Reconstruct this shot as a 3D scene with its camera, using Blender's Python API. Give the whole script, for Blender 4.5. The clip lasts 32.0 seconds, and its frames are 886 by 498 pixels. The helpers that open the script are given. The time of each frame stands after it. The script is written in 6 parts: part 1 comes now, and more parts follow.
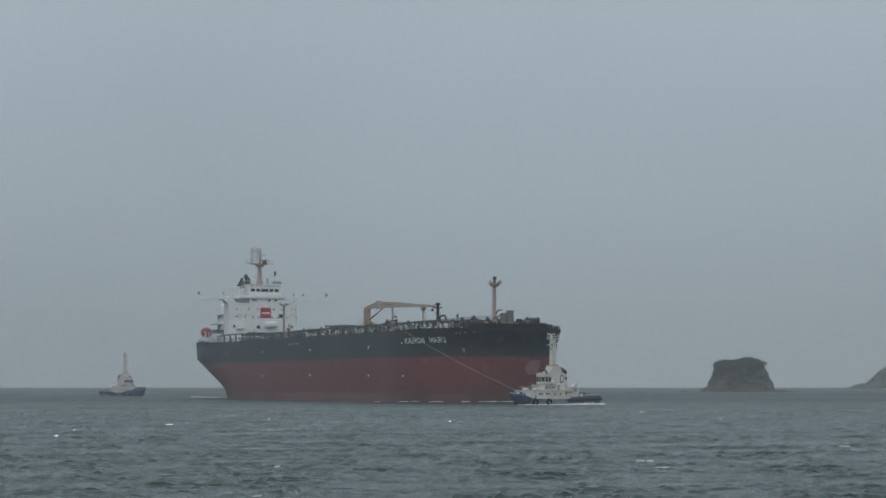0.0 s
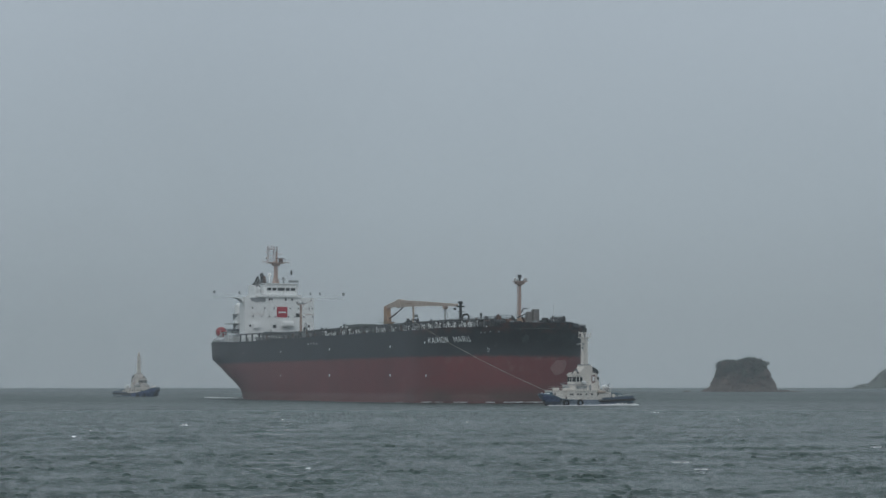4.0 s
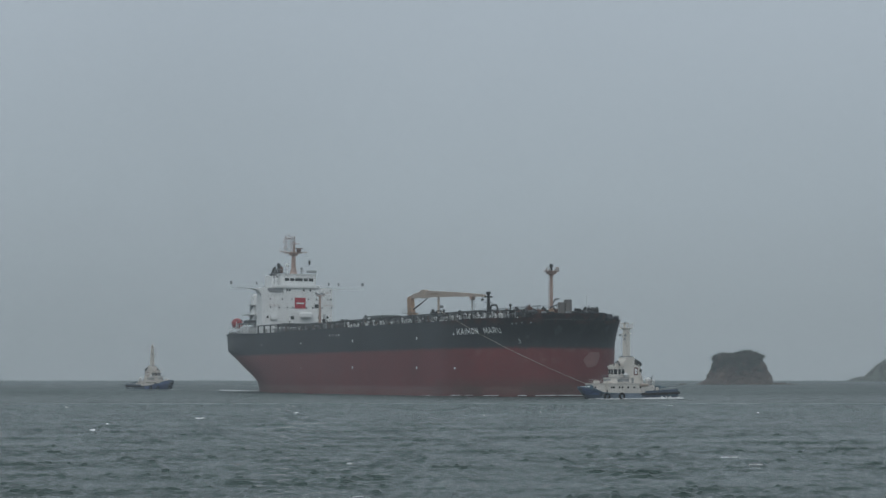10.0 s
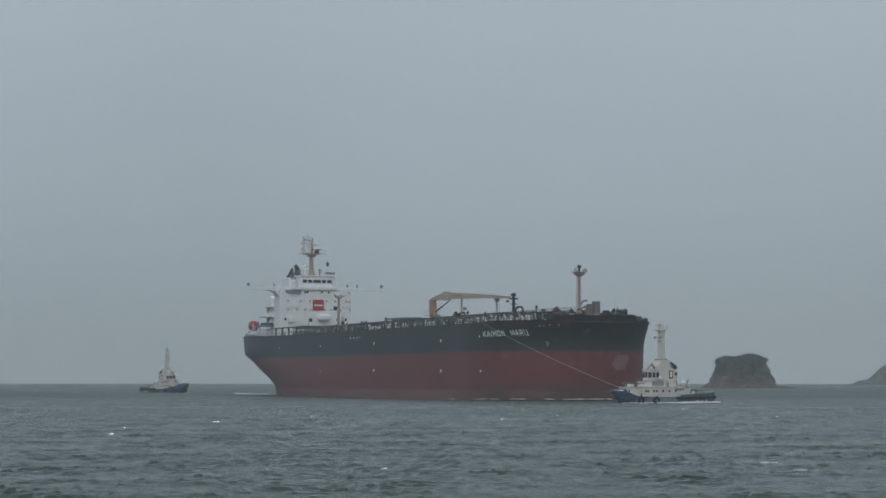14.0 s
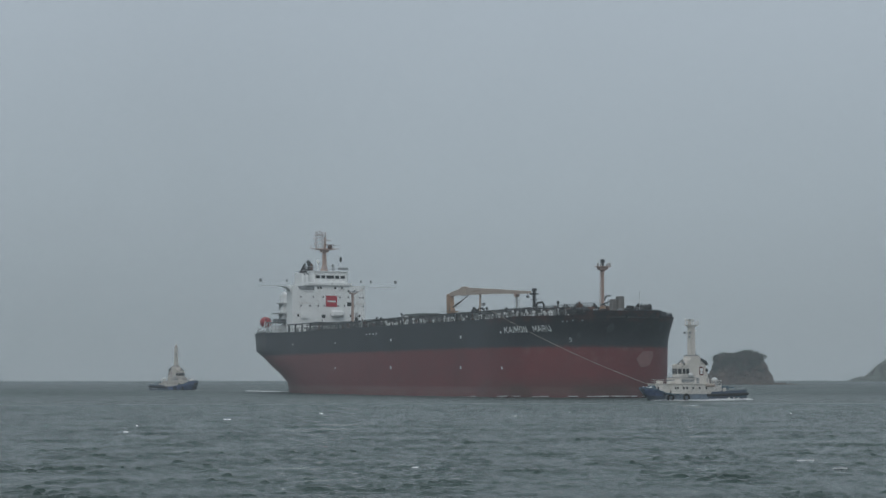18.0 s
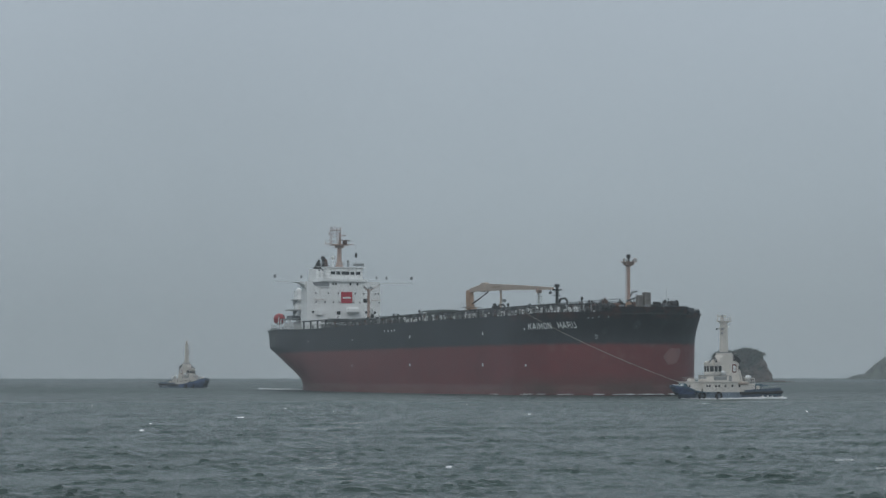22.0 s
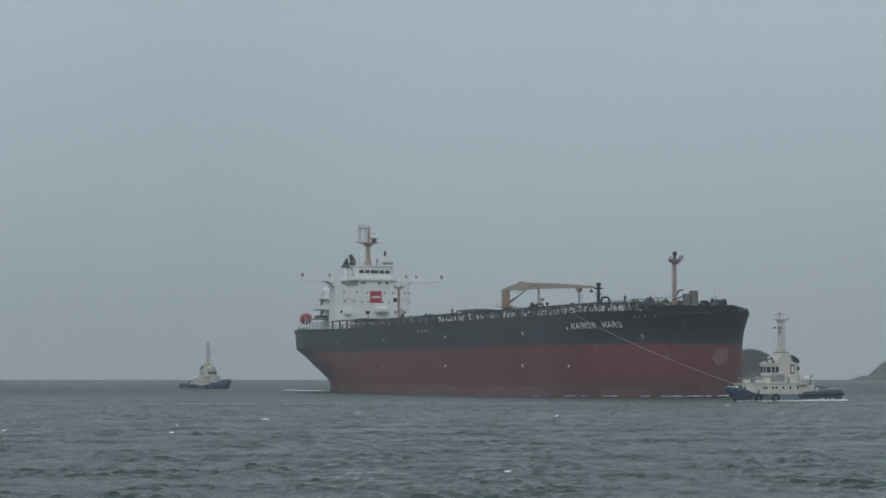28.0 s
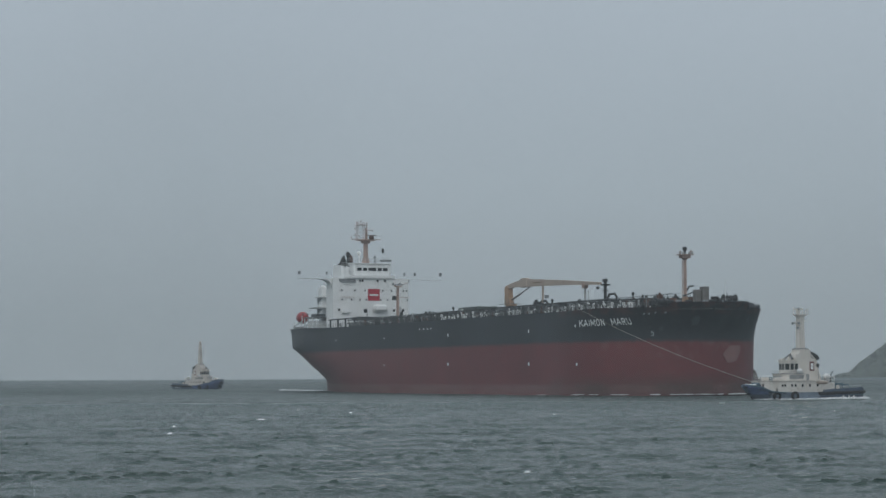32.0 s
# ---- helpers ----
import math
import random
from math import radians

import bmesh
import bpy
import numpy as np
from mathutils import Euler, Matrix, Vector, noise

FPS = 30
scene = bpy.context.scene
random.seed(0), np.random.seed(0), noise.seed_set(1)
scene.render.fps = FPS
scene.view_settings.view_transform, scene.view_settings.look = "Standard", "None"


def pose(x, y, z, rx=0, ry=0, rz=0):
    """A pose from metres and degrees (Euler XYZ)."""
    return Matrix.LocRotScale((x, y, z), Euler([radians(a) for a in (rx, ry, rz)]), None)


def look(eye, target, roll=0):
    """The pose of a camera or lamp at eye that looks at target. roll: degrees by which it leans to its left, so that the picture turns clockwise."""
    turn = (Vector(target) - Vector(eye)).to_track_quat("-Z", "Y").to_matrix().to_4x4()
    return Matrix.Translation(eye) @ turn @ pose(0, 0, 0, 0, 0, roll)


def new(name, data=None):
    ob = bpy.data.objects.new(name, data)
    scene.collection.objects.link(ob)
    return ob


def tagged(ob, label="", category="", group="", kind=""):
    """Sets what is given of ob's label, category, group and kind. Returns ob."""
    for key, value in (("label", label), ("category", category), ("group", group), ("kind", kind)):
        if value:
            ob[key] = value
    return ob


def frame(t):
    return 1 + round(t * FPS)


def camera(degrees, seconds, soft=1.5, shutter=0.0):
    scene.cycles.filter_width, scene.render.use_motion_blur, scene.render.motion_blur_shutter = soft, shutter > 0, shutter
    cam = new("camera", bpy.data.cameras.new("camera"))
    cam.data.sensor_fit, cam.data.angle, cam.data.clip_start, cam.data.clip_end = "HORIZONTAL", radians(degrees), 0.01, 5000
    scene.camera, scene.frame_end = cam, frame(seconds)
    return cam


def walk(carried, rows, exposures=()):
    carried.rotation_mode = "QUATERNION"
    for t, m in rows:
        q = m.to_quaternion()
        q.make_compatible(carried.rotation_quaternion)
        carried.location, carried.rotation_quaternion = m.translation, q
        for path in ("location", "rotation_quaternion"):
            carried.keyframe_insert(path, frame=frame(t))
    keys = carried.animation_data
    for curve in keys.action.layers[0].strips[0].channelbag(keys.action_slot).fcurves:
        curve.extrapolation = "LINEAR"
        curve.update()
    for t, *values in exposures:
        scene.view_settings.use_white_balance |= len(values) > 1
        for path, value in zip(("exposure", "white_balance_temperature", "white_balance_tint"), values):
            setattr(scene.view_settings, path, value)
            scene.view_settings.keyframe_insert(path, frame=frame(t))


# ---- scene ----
EYE_HEIGHT = 3.92
cam = camera(23.64, 32.0, soft=1.5)
# seconds, turn about the upright, tilt, in degrees: a long lens on the shore, swaying a little
PATH = [
    (0, 0.000, 93.701), (0.5, 0.023, 93.688), (1, 0.050, 93.614), (1.5, 0.065, 93.634), (2, 0.034, 93.587), (2.5, 0.107, 93.658),
    (3, 0.087, 93.707), (3.5, 0.072, 93.716), (5.5, 0.074, 93.660), (6, 0.029, 93.677), (6.5, -0.026, 93.609), (7, -0.019, 93.607),
    (7.5, -0.048, 93.603), (8, -0.048, 93.531), (8.5, 0.011, 93.564), (9, 0.018, 93.519), (9.5, 0.002, 93.531), (10, -0.034, 93.510),
    (10.5, -0.031, 93.532), (11, -0.008, 93.532), (11.5, 0.004, 93.544), (12, 0.054, 93.552), (12.5, 0.084, 93.528), (13, 0.114, 93.511),
    (13.5, 0.093, 93.499), (14, 0.048, 93.599), (14.5, 0.003, 93.591), (16.5, -0.040, 93.523), (17, -0.008, 93.537), (17.5, -0.038, 93.513),
    (18, -0.012, 93.518), (18.5, 0.020, 93.528), (19, 0.000, 93.494), (19.5, -0.049, 93.488), (20, 0.027, 93.513), (20.5, 0.008, 93.518),
    (21, 0.047, 93.457), (21.5, -0.022, 93.460), (22, -0.035, 93.454), (22.5, -0.037, 93.485), (23, -0.108, 93.469), (23.5, -0.132, 93.467),
    (24, -0.114, 93.460), (24.5, -0.089, 93.482), (25, -0.133, 93.489), (25.5, -0.083, 93.537), (27.5, 0.111, 93.501), (28, 0.076, 93.486),
    (28.5, 0.014, 93.474), (29, 0.043, 93.478), (29.5, 0.049, 93.370), (30, -0.024, 93.414), (30.5, -0.083, 93.444), (31, -0.075, 93.469),
    (31.5, -0.154, 93.400), (32, -0.437, 93.457),
]
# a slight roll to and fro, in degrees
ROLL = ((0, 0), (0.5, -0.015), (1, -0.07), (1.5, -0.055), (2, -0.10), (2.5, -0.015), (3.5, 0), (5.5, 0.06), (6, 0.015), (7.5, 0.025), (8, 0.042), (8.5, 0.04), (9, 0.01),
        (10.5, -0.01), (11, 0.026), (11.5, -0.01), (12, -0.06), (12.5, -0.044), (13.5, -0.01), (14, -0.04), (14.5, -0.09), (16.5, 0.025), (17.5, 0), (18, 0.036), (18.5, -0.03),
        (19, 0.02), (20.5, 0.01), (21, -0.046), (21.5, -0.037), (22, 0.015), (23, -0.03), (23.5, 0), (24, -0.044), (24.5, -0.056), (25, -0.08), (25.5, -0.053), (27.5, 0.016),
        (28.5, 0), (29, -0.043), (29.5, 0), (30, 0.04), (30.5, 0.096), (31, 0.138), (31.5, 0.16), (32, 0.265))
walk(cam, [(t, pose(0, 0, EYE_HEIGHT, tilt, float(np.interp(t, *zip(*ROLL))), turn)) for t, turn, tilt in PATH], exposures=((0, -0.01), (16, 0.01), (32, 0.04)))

# ---------------------------------------------------------------- sky and light
def node(tree, kind, **values):
    n = tree.nodes.new(kind)
    for key, value in values.items():
        n.inputs[key.replace("_", " ")].default_value = value
    return n


def ramp(tree, fac, stops):
    r = tree.nodes.new("ShaderNodeValToRGB")
    r.color_ramp.elements[0].position, r.color_ramp.elements[0].color = stops[0][0], (*stops[0][1], 1)
    r.color_ramp.elements[1].position, r.color_ramp.elements[1].color = stops[-1][0], (*stops[-1][1], 1)
    for place, colour in stops[1:-1]:
        r.color_ramp.elements.new(place).color = (*colour, 1)
    tree.links.new(fac, r.inputs["Fac"])
    return r


SUN_HEIGHT, SUN_TURN = radians(55), radians(200)
world = bpy.data.worlds.new("overcast_sky")
scene.world = world
world.use_nodes = True
wt = world.node_tree
wt.nodes.clear()
out = wt.nodes.new("ShaderNodeOutputWorld")
sky = wt.nodes.new("ShaderNodeTexSky")
sky.sky_type, sky.sun_disc = "NISHITA", False
sky.sun_elevation, sky.sun_rotation = SUN_HEIGHT, SUN_TURN
coord = wt.nodes.new("ShaderNodeTexCoord")
split = wt.nodes.new("ShaderNodeSeparateXYZ")
wt.links.new(coord.outputs["Generated"], split.inputs[0])
cloud = ramp(wt, split.outputs["Z"], [(0.0, (0.318, 0.371, 0.408)), (0.03, (0.322, 0.376, 0.414)), (0.09, (0.362, 0.424, 0.472)),
                                      (0.17, (0.400, 0.465, 0.525)), (0.5, (0.47, 0.53, 0.58)), (1.0, (0.62, 0.66, 0.70))])
puffs = node(wt, "ShaderNodeTexNoise", Scale=3.0, Detail=3.0)
wt.links.new(coord.outputs["Generated"], puffs.inputs["Vector"])
dapple = ramp(wt, puffs.outputs["Fac"], [(0.3, (0.96, 0.96, 0.96)), (0.7, (1.04, 1.04, 1.04))])
lumpy = wt.nodes.new("ShaderNodeMix")
lumpy.data_type, lumpy.blend_type = "RGBA", "MULTIPLY"
lumpy.inputs["Factor"].default_value = 1.0
wt.links.new(cloud.outputs[0], lumpy.inputs["A"])
wt.links.new(dapple.outputs[0], lumpy.inputs["B"])
bg_sky = node(wt, "ShaderNodeBackground", Strength=0.05)
bg_cloud = node(wt, "ShaderNodeBackground", Strength=1.0)
wt.links.new(sky.outputs[0], bg_sky.inputs["Color"])
wt.links.new(lumpy.outputs["Result"], bg_cloud.inputs["Color"])
mixed = node(wt, "ShaderNodeMixShader", Fac=0.96)
wt.links.new(bg_sky.outputs[0], mixed.inputs[1])
wt.links.new(bg_cloud.outputs[0], mixed.inputs[2])
wt.links.new(mixed.outputs[0], out.inputs[0])

sun = new("sun", bpy.data.lights.new("sun", "SUN"))
sun.data.energy, sun.data.angle, sun.data.color = 0.55, radians(25), (1.0, 0.97, 0.93)
sun.matrix_world = look((-180, -300, 500), (0, 350, 0))

# ---------------------------------------------------------------- materials
MATERIALS = {}


def material(name, colour, rough=0.6, metal=0.0, vary=0.15, scale=0.4, streak=0.0, bump=0.0, stain=None):
    """A painted or natural surface: two sizes of mottling, upright streaks of grime, fine relief."""
    m = bpy.data.materials.new(name)
    m.use_nodes = True
    t = m.node_tree
    b = t.nodes["Principled BSDF"]
    b.inputs["Roughness"].default_value, b.inputs["Metallic"].default_value = rough, metal
    co = t.nodes.new("ShaderNodeTexCoord")
    big = node(t, "ShaderNodeTexNoise", Scale=scale, Detail=5.0, Roughness=0.6)
    fine = node(t, "ShaderNodeTexNoise", Scale=scale * 9, Detail=4.0, Roughness=0.65)
    t.links.new(co.outputs["Object"], big.inputs["Vector"])
    t.links.new(co.outputs["Object"], fine.inputs["Vector"])
    lo, hi = [c * (1 - vary) for c in colour], [min(1, c * (1 + vary)) for c in colour]
    first = ramp(t, big.outputs["Fac"], [(0.3, lo), (0.7, hi)])
    second = ramp(t, fine.outputs["Fac"], [(0.3, (1 - vary * 0.6,) * 3), (0.7, (1, 1, 1))])
    mix = t.nodes.new("ShaderNodeMix")
    mix.data_type, mix.blend_type = "RGBA", "MULTIPLY"
    mix.inputs["Factor"].default_value = 1.0
    t.links.new(first.outputs[0], mix.inputs["A"])
    t.links.new(second.outputs[0], mix.inputs["B"])
    result = mix.outputs["Result"]
    if streak:
        way = node(t, "ShaderNodeMapping", Scale=(1.2, 1.2, 0.05))
        t.links.new(co.outputs["Object"], way.inputs["Vector"])
        run = node(t, "ShaderNodeTexNoise", Scale=1.0, Detail=4.0, Roughness=0.6)
        t.links.new(way.outputs[0], run.inputs["Vector"])
        mask = ramp(t, run.outputs["Fac"], [(0.5, (0, 0, 0)), (0.75, (streak,) * 3)])
        over = t.nodes.new("ShaderNodeMix")
        over.data_type = "RGBA"
        t.links.new(mask.outputs[0], over.inputs["Factor"])
        t.links.new(result, over.inputs["A"])
        over.inputs["B"].default_value = (*(stain or [c * 0.5 for c in colour]), 1)
        result = over.outputs["Result"]
    t.links.new(result, b.inputs["Base Color"])
    if bump:
        rise = node(t, "ShaderNodeBump", Strength=bump, Distance=0.1)
        t.links.new(fine.outputs["Fac"], rise.inputs["Height"])
        t.links.new(rise.outputs[0], b.inputs["Normal"])
    MATERIALS[name] = m
    return m


BLACK = material("black_hull_paint", (0.021, 0.026, 0.034), 0.5, vary=0.32, scale=0.09, streak=0.4, stain=(0.045, 0.053, 0.066), bump=0.1)
PINK = material("faded_pink_primer", (0.25, 0.125, 0.12), 0.7, vary=0.12, scale=0.5)
WHITE = material("white_ship_paint", (0.83, 0.85, 0.85), 0.5, vary=0.05, scale=0.2, streak=0.25, stain=(0.50, 0.46, 0.42))
CREAM = material("cream_mast_paint", (0.46, 0.385, 0.325), 0.55, vary=0.12, scale=0.5, streak=0.4, stain=(0.34, 0.24, 0.18))
SALMON = material("salmon_mast_paint", (0.40, 0.295, 0.255), 0.55, vary=0.12, scale=0.5, streak=0.4, stain=(0.28, 0.16, 0.12))
RUST = material("rusty_orange_paint", (0.40, 0.27, 0.18), 0.65, vary=0.2, scale=0.8, streak=0.35, stain=(0.16, 0.09, 0.06))
GREENGREY = material("green_grey_paint", (0.105, 0.128, 0.125), 0.65, vary=0.18, scale=0.4, streak=0.3)
PALEPINK = material("faded_pink_mast_paint", (0.52, 0.44, 0.42), 0.6, vary=0.15, scale=0.8)
DECK = material("deck_paint", (0.060, 0.070, 0.070), 0.7, vary=0.25, scale=0.3, bump=0.2)
PIPE = material("pipe_grey_paint", (0.060, 0.072, 0.078), 0.6, vary=0.25, scale=0.6)
RAIL = material("rail_paint", (0.42, 0.44, 0.44), 0.6, vary=0.15, scale=1.0)
DULLRAIL = material("weathered_rail_paint", (0.17, 0.18, 0.18), 0.65, vary=0.3, scale=1.5)
FORERAIL = material("worn_pale_rail_paint", (0.27, 0.285, 0.285), 0.65, vary=0.35, scale=1.2)
GREYBOX = material("grey_equipment_paint", (0.24, 0.26, 0.27), 0.6, vary=0.15, scale=0.8)
DARK = material("dark_steel", (0.03, 0.033, 0.036), 0.6, vary=0.2, scale=1.0)
SIGNRED = material("sign_red", (0.42, 0.030, 0.050), 0.5, vary=0.05, scale=0.6)
MARKRED = material("dull_red_frame", (0.14, 0.045, 0.04), 0.6, vary=0.1, scale=1.0)
BOATRED = material("lifeboat_orange_red", (0.34, 0.030, 0.036), 0.4, vary=0.1, scale=0.8)
SCUFF = material("scuffed_grey_paint", (0.048, 0.056, 0.064), 0.6, vary=0.3, scale=0.6)
WARMGREY = material("warm_grey_paint", (0.165, 0.158, 0.150), 0.6, vary=0.2, scale=0.8, streak=0.3)
BROWN = material("rust_brown_paint", (0.10, 0.055, 0.042), 0.75, vary=0.35, scale=1.2)
LETTER = material("letter_white", (0.78, 0.80, 0.80), 0.6, vary=0.12, scale=2.0)
GLASS = material("window_glass", (0.02, 0.024, 0.028), 0.12, vary=0.1, scale=2.0)
PALEGLASS = material("pale_window_glass", (0.16, 0.175, 0.185), 0.2, vary=0.15, scale=2.0)
TUGCREAM = material("tug_house_paint", (0.68, 0.65, 0.605), 0.5, vary=0.07, scale=0.6, streak=0.3, stain=(0.42, 0.32, 0.22))
TUGWHITE = material("tug_pale_paint", (0.60, 0.565, 0.52), 0.5, vary=0.08, scale=0.6, streak=0.3, stain=(0.42, 0.34, 0.26))
TUGBLUE = material("tug_hull_blue", (0.068, 0.098, 0.145), 0.45, vary=0.2, scale=0.5, streak=0.3)
TUGGREY = material("pale_blue_grey_paint", (0.20, 0.25, 0.31), 0.5, vary=0.2, scale=0.7, streak=0.4, stain=(0.10, 0.14, 0.19))
NAVY = material("dark_navy_paint", (0.032, 0.048, 0.078), 0.5, vary=0.2, scale=0.7, streak=0.3)
BRIGHTBLUE = material("bright_blue_paint", (0.075, 0.115, 0.235), 0.5, vary=0.35, scale=0.7, streak=0.3)
TUGDECK = material("tug_deck_blue", (0.07, 0.13, 0.17), 0.6, vary=0.2, scale=0.8)
RUBBER = material("fender_rubber", (0.014, 0.014, 0.016), 0.8, vary=0.3, scale=2.0, bump=0.3)
ROPE = material("tow_rope", (0.40, 0.365, 0.31), 0.8, vary=0.15, scale=2.0)
FOAM = material("white_foam", (0.82, 0.84, 0.85), 0.8, vary=0.15, scale=1.5, bump=0.4)
THINFOAM = material("thin_grey_foam", (0.60, 0.63, 0.64), 0.8, vary=0.2, scale=2.0, bump=0.4)
ROCK = material("weathered_rock", (0.080, 0.060, 0.050), 0.9, vary=0.4, scale=0.12, streak=0.5, stain=(0.07, 0.062, 0.055), bump=0.6)
LEAF = material("dark_pine_leaf", (0.026, 0.040, 0.026), 0.8, vary=0.4, scale=0.2)
BARK = material("bark", (0.08, 0.06, 0.045), 0.9, vary=0.3, scale=1.0)
HILLSIDE = material("wooded_hillside", (0.085, 0.105, 0.082), 0.9, vary=0.45, scale=0.05)


def hull_paint():
    """Worn black topsides over dull red bottom paint: a ragged overlap, pale smears, a paler band at the waterline,
    rust at the bow, haze put into the colour aft.
    """
    m = bpy.data.materials.new("worn_hull_paint")
    m.use_nodes = True
    t = m.node_tree
    b = t.nodes["Principled BSDF"]
    b.inputs["Roughness"].default_value = 0.55
    co = t.nodes.new("ShaderNodeTexCoord")
    sep = t.nodes.new("ShaderNodeSeparateXYZ")
    t.links.new(co.outputs["Object"], sep.inputs[0])

    def grain(scale, stretch=(1, 1, 1), detail=5.0):
        way = node(t, "ShaderNodeMapping", Scale=stretch)
        t.links.new(co.outputs["Object"], way.inputs["Vector"])
        n = node(t, "ShaderNodeTexNoise", Scale=scale, Detail=detail, Roughness=0.62)
        t.links.new(way.outputs[0], n.inputs["Vector"])
        return n.outputs["Fac"]

    def calc(kind, a, c):
        n = t.nodes.new("ShaderNodeMath")
        n.operation = kind
        for slot, value in ((0, a), (1, c)):
            if isinstance(value, (int, float)):
                n.inputs[slot].default_value = value
            else:
                t.links.new(value, n.inputs[slot])
        return n.outputs[0]

    def span(value, a, c, low=0.0, high=1.0):
        n = node(t, "ShaderNodeMapRange")
        n.interpolation_type = "SMOOTHSTEP"
        for key, v in (("From Min", a), ("From Max", c), ("To Min", low), ("To Max", high)):
            n.inputs[key].default_value = v
        t.links.new(value, n.inputs["Value"])
        return n.outputs[0]

    def over(share, under, top):
        n = t.nodes.new("ShaderNodeMix")
        n.data_type = "RGBA"
        t.links.new(share, n.inputs["Factor"])
        t.links.new(under, n.inputs["A"])
        if isinstance(top, tuple):
            n.inputs["B"].default_value = (*top, 1)
        else:
            t.links.new(top, n.inputs["B"])
        return n.outputs["Result"]

    x, z = sep.outputs["X"], sep.outputs["Z"]
    broad, middle, fine = grain(0.1), grain(0.45), grain(2.2, (1, 1, 0.6))
    runs = grain(1.0, (0.9, 0.9, 0.06))
    plates = grain(0.5, (0.14, 0.14, 1.0))
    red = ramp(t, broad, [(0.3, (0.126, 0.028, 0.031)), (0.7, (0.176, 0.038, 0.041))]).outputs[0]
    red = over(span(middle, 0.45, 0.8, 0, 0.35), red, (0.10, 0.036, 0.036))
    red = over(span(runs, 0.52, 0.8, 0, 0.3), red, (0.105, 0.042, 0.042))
    # paler towards the stern: haze put into the red paint's colour
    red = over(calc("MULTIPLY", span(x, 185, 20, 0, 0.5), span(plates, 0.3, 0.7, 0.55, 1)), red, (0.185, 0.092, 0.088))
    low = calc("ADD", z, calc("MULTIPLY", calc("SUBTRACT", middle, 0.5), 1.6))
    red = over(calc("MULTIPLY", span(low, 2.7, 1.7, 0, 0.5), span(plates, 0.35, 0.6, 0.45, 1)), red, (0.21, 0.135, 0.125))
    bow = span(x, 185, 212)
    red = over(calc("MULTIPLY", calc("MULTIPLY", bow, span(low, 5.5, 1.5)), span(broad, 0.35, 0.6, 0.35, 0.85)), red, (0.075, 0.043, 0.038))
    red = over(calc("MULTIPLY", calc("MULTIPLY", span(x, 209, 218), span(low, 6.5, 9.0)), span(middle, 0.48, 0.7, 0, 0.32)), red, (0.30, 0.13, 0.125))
    black = ramp(t, broad, [(0.3, (0.017, 0.021, 0.026)), (0.7, (0.031, 0.038, 0.045))]).outputs[0]
    black = over(span(runs, 0.5, 0.76, 0, 0.4), black, (0.036, 0.043, 0.049))
    # the black paint pales aft in the same way
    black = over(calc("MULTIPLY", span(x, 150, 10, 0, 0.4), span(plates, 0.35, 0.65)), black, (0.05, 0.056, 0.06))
    black = over(calc("MULTIPLY", span(x, 196, 208), span(middle, 0.55, 0.74, 0, 0.55)), black, (0.075, 0.078, 0.09))
    rim = span(calc("ADD", z, calc("MULTIPLY", calc("SUBTRACT", fine, 0.5), 2.5)), 15.2, 17.0)
    black = over(calc("MULTIPLY", calc("MULTIPLY", span(x, 198, 206), rim), span(middle, 0.4, 0.62, 0.1, 0.8)), black, (0.085, 0.036, 0.032))
    edge = calc("ADD", z, calc("MULTIPLY", calc("SUBTRACT", calc("ADD", calc("MULTIPLY", middle, 0.5), calc("MULTIPLY", fine, 0.5)), 0.5), 2.0))
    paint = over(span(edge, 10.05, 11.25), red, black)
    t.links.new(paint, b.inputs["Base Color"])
    rise = node(t, "ShaderNodeBump", Strength=0.12, Distance=0.1)
    t.links.new(middle, rise.inputs["Height"])
    t.links.new(rise.outputs[0], b.inputs["Normal"])
    return m


HULLPAINT = hull_paint()


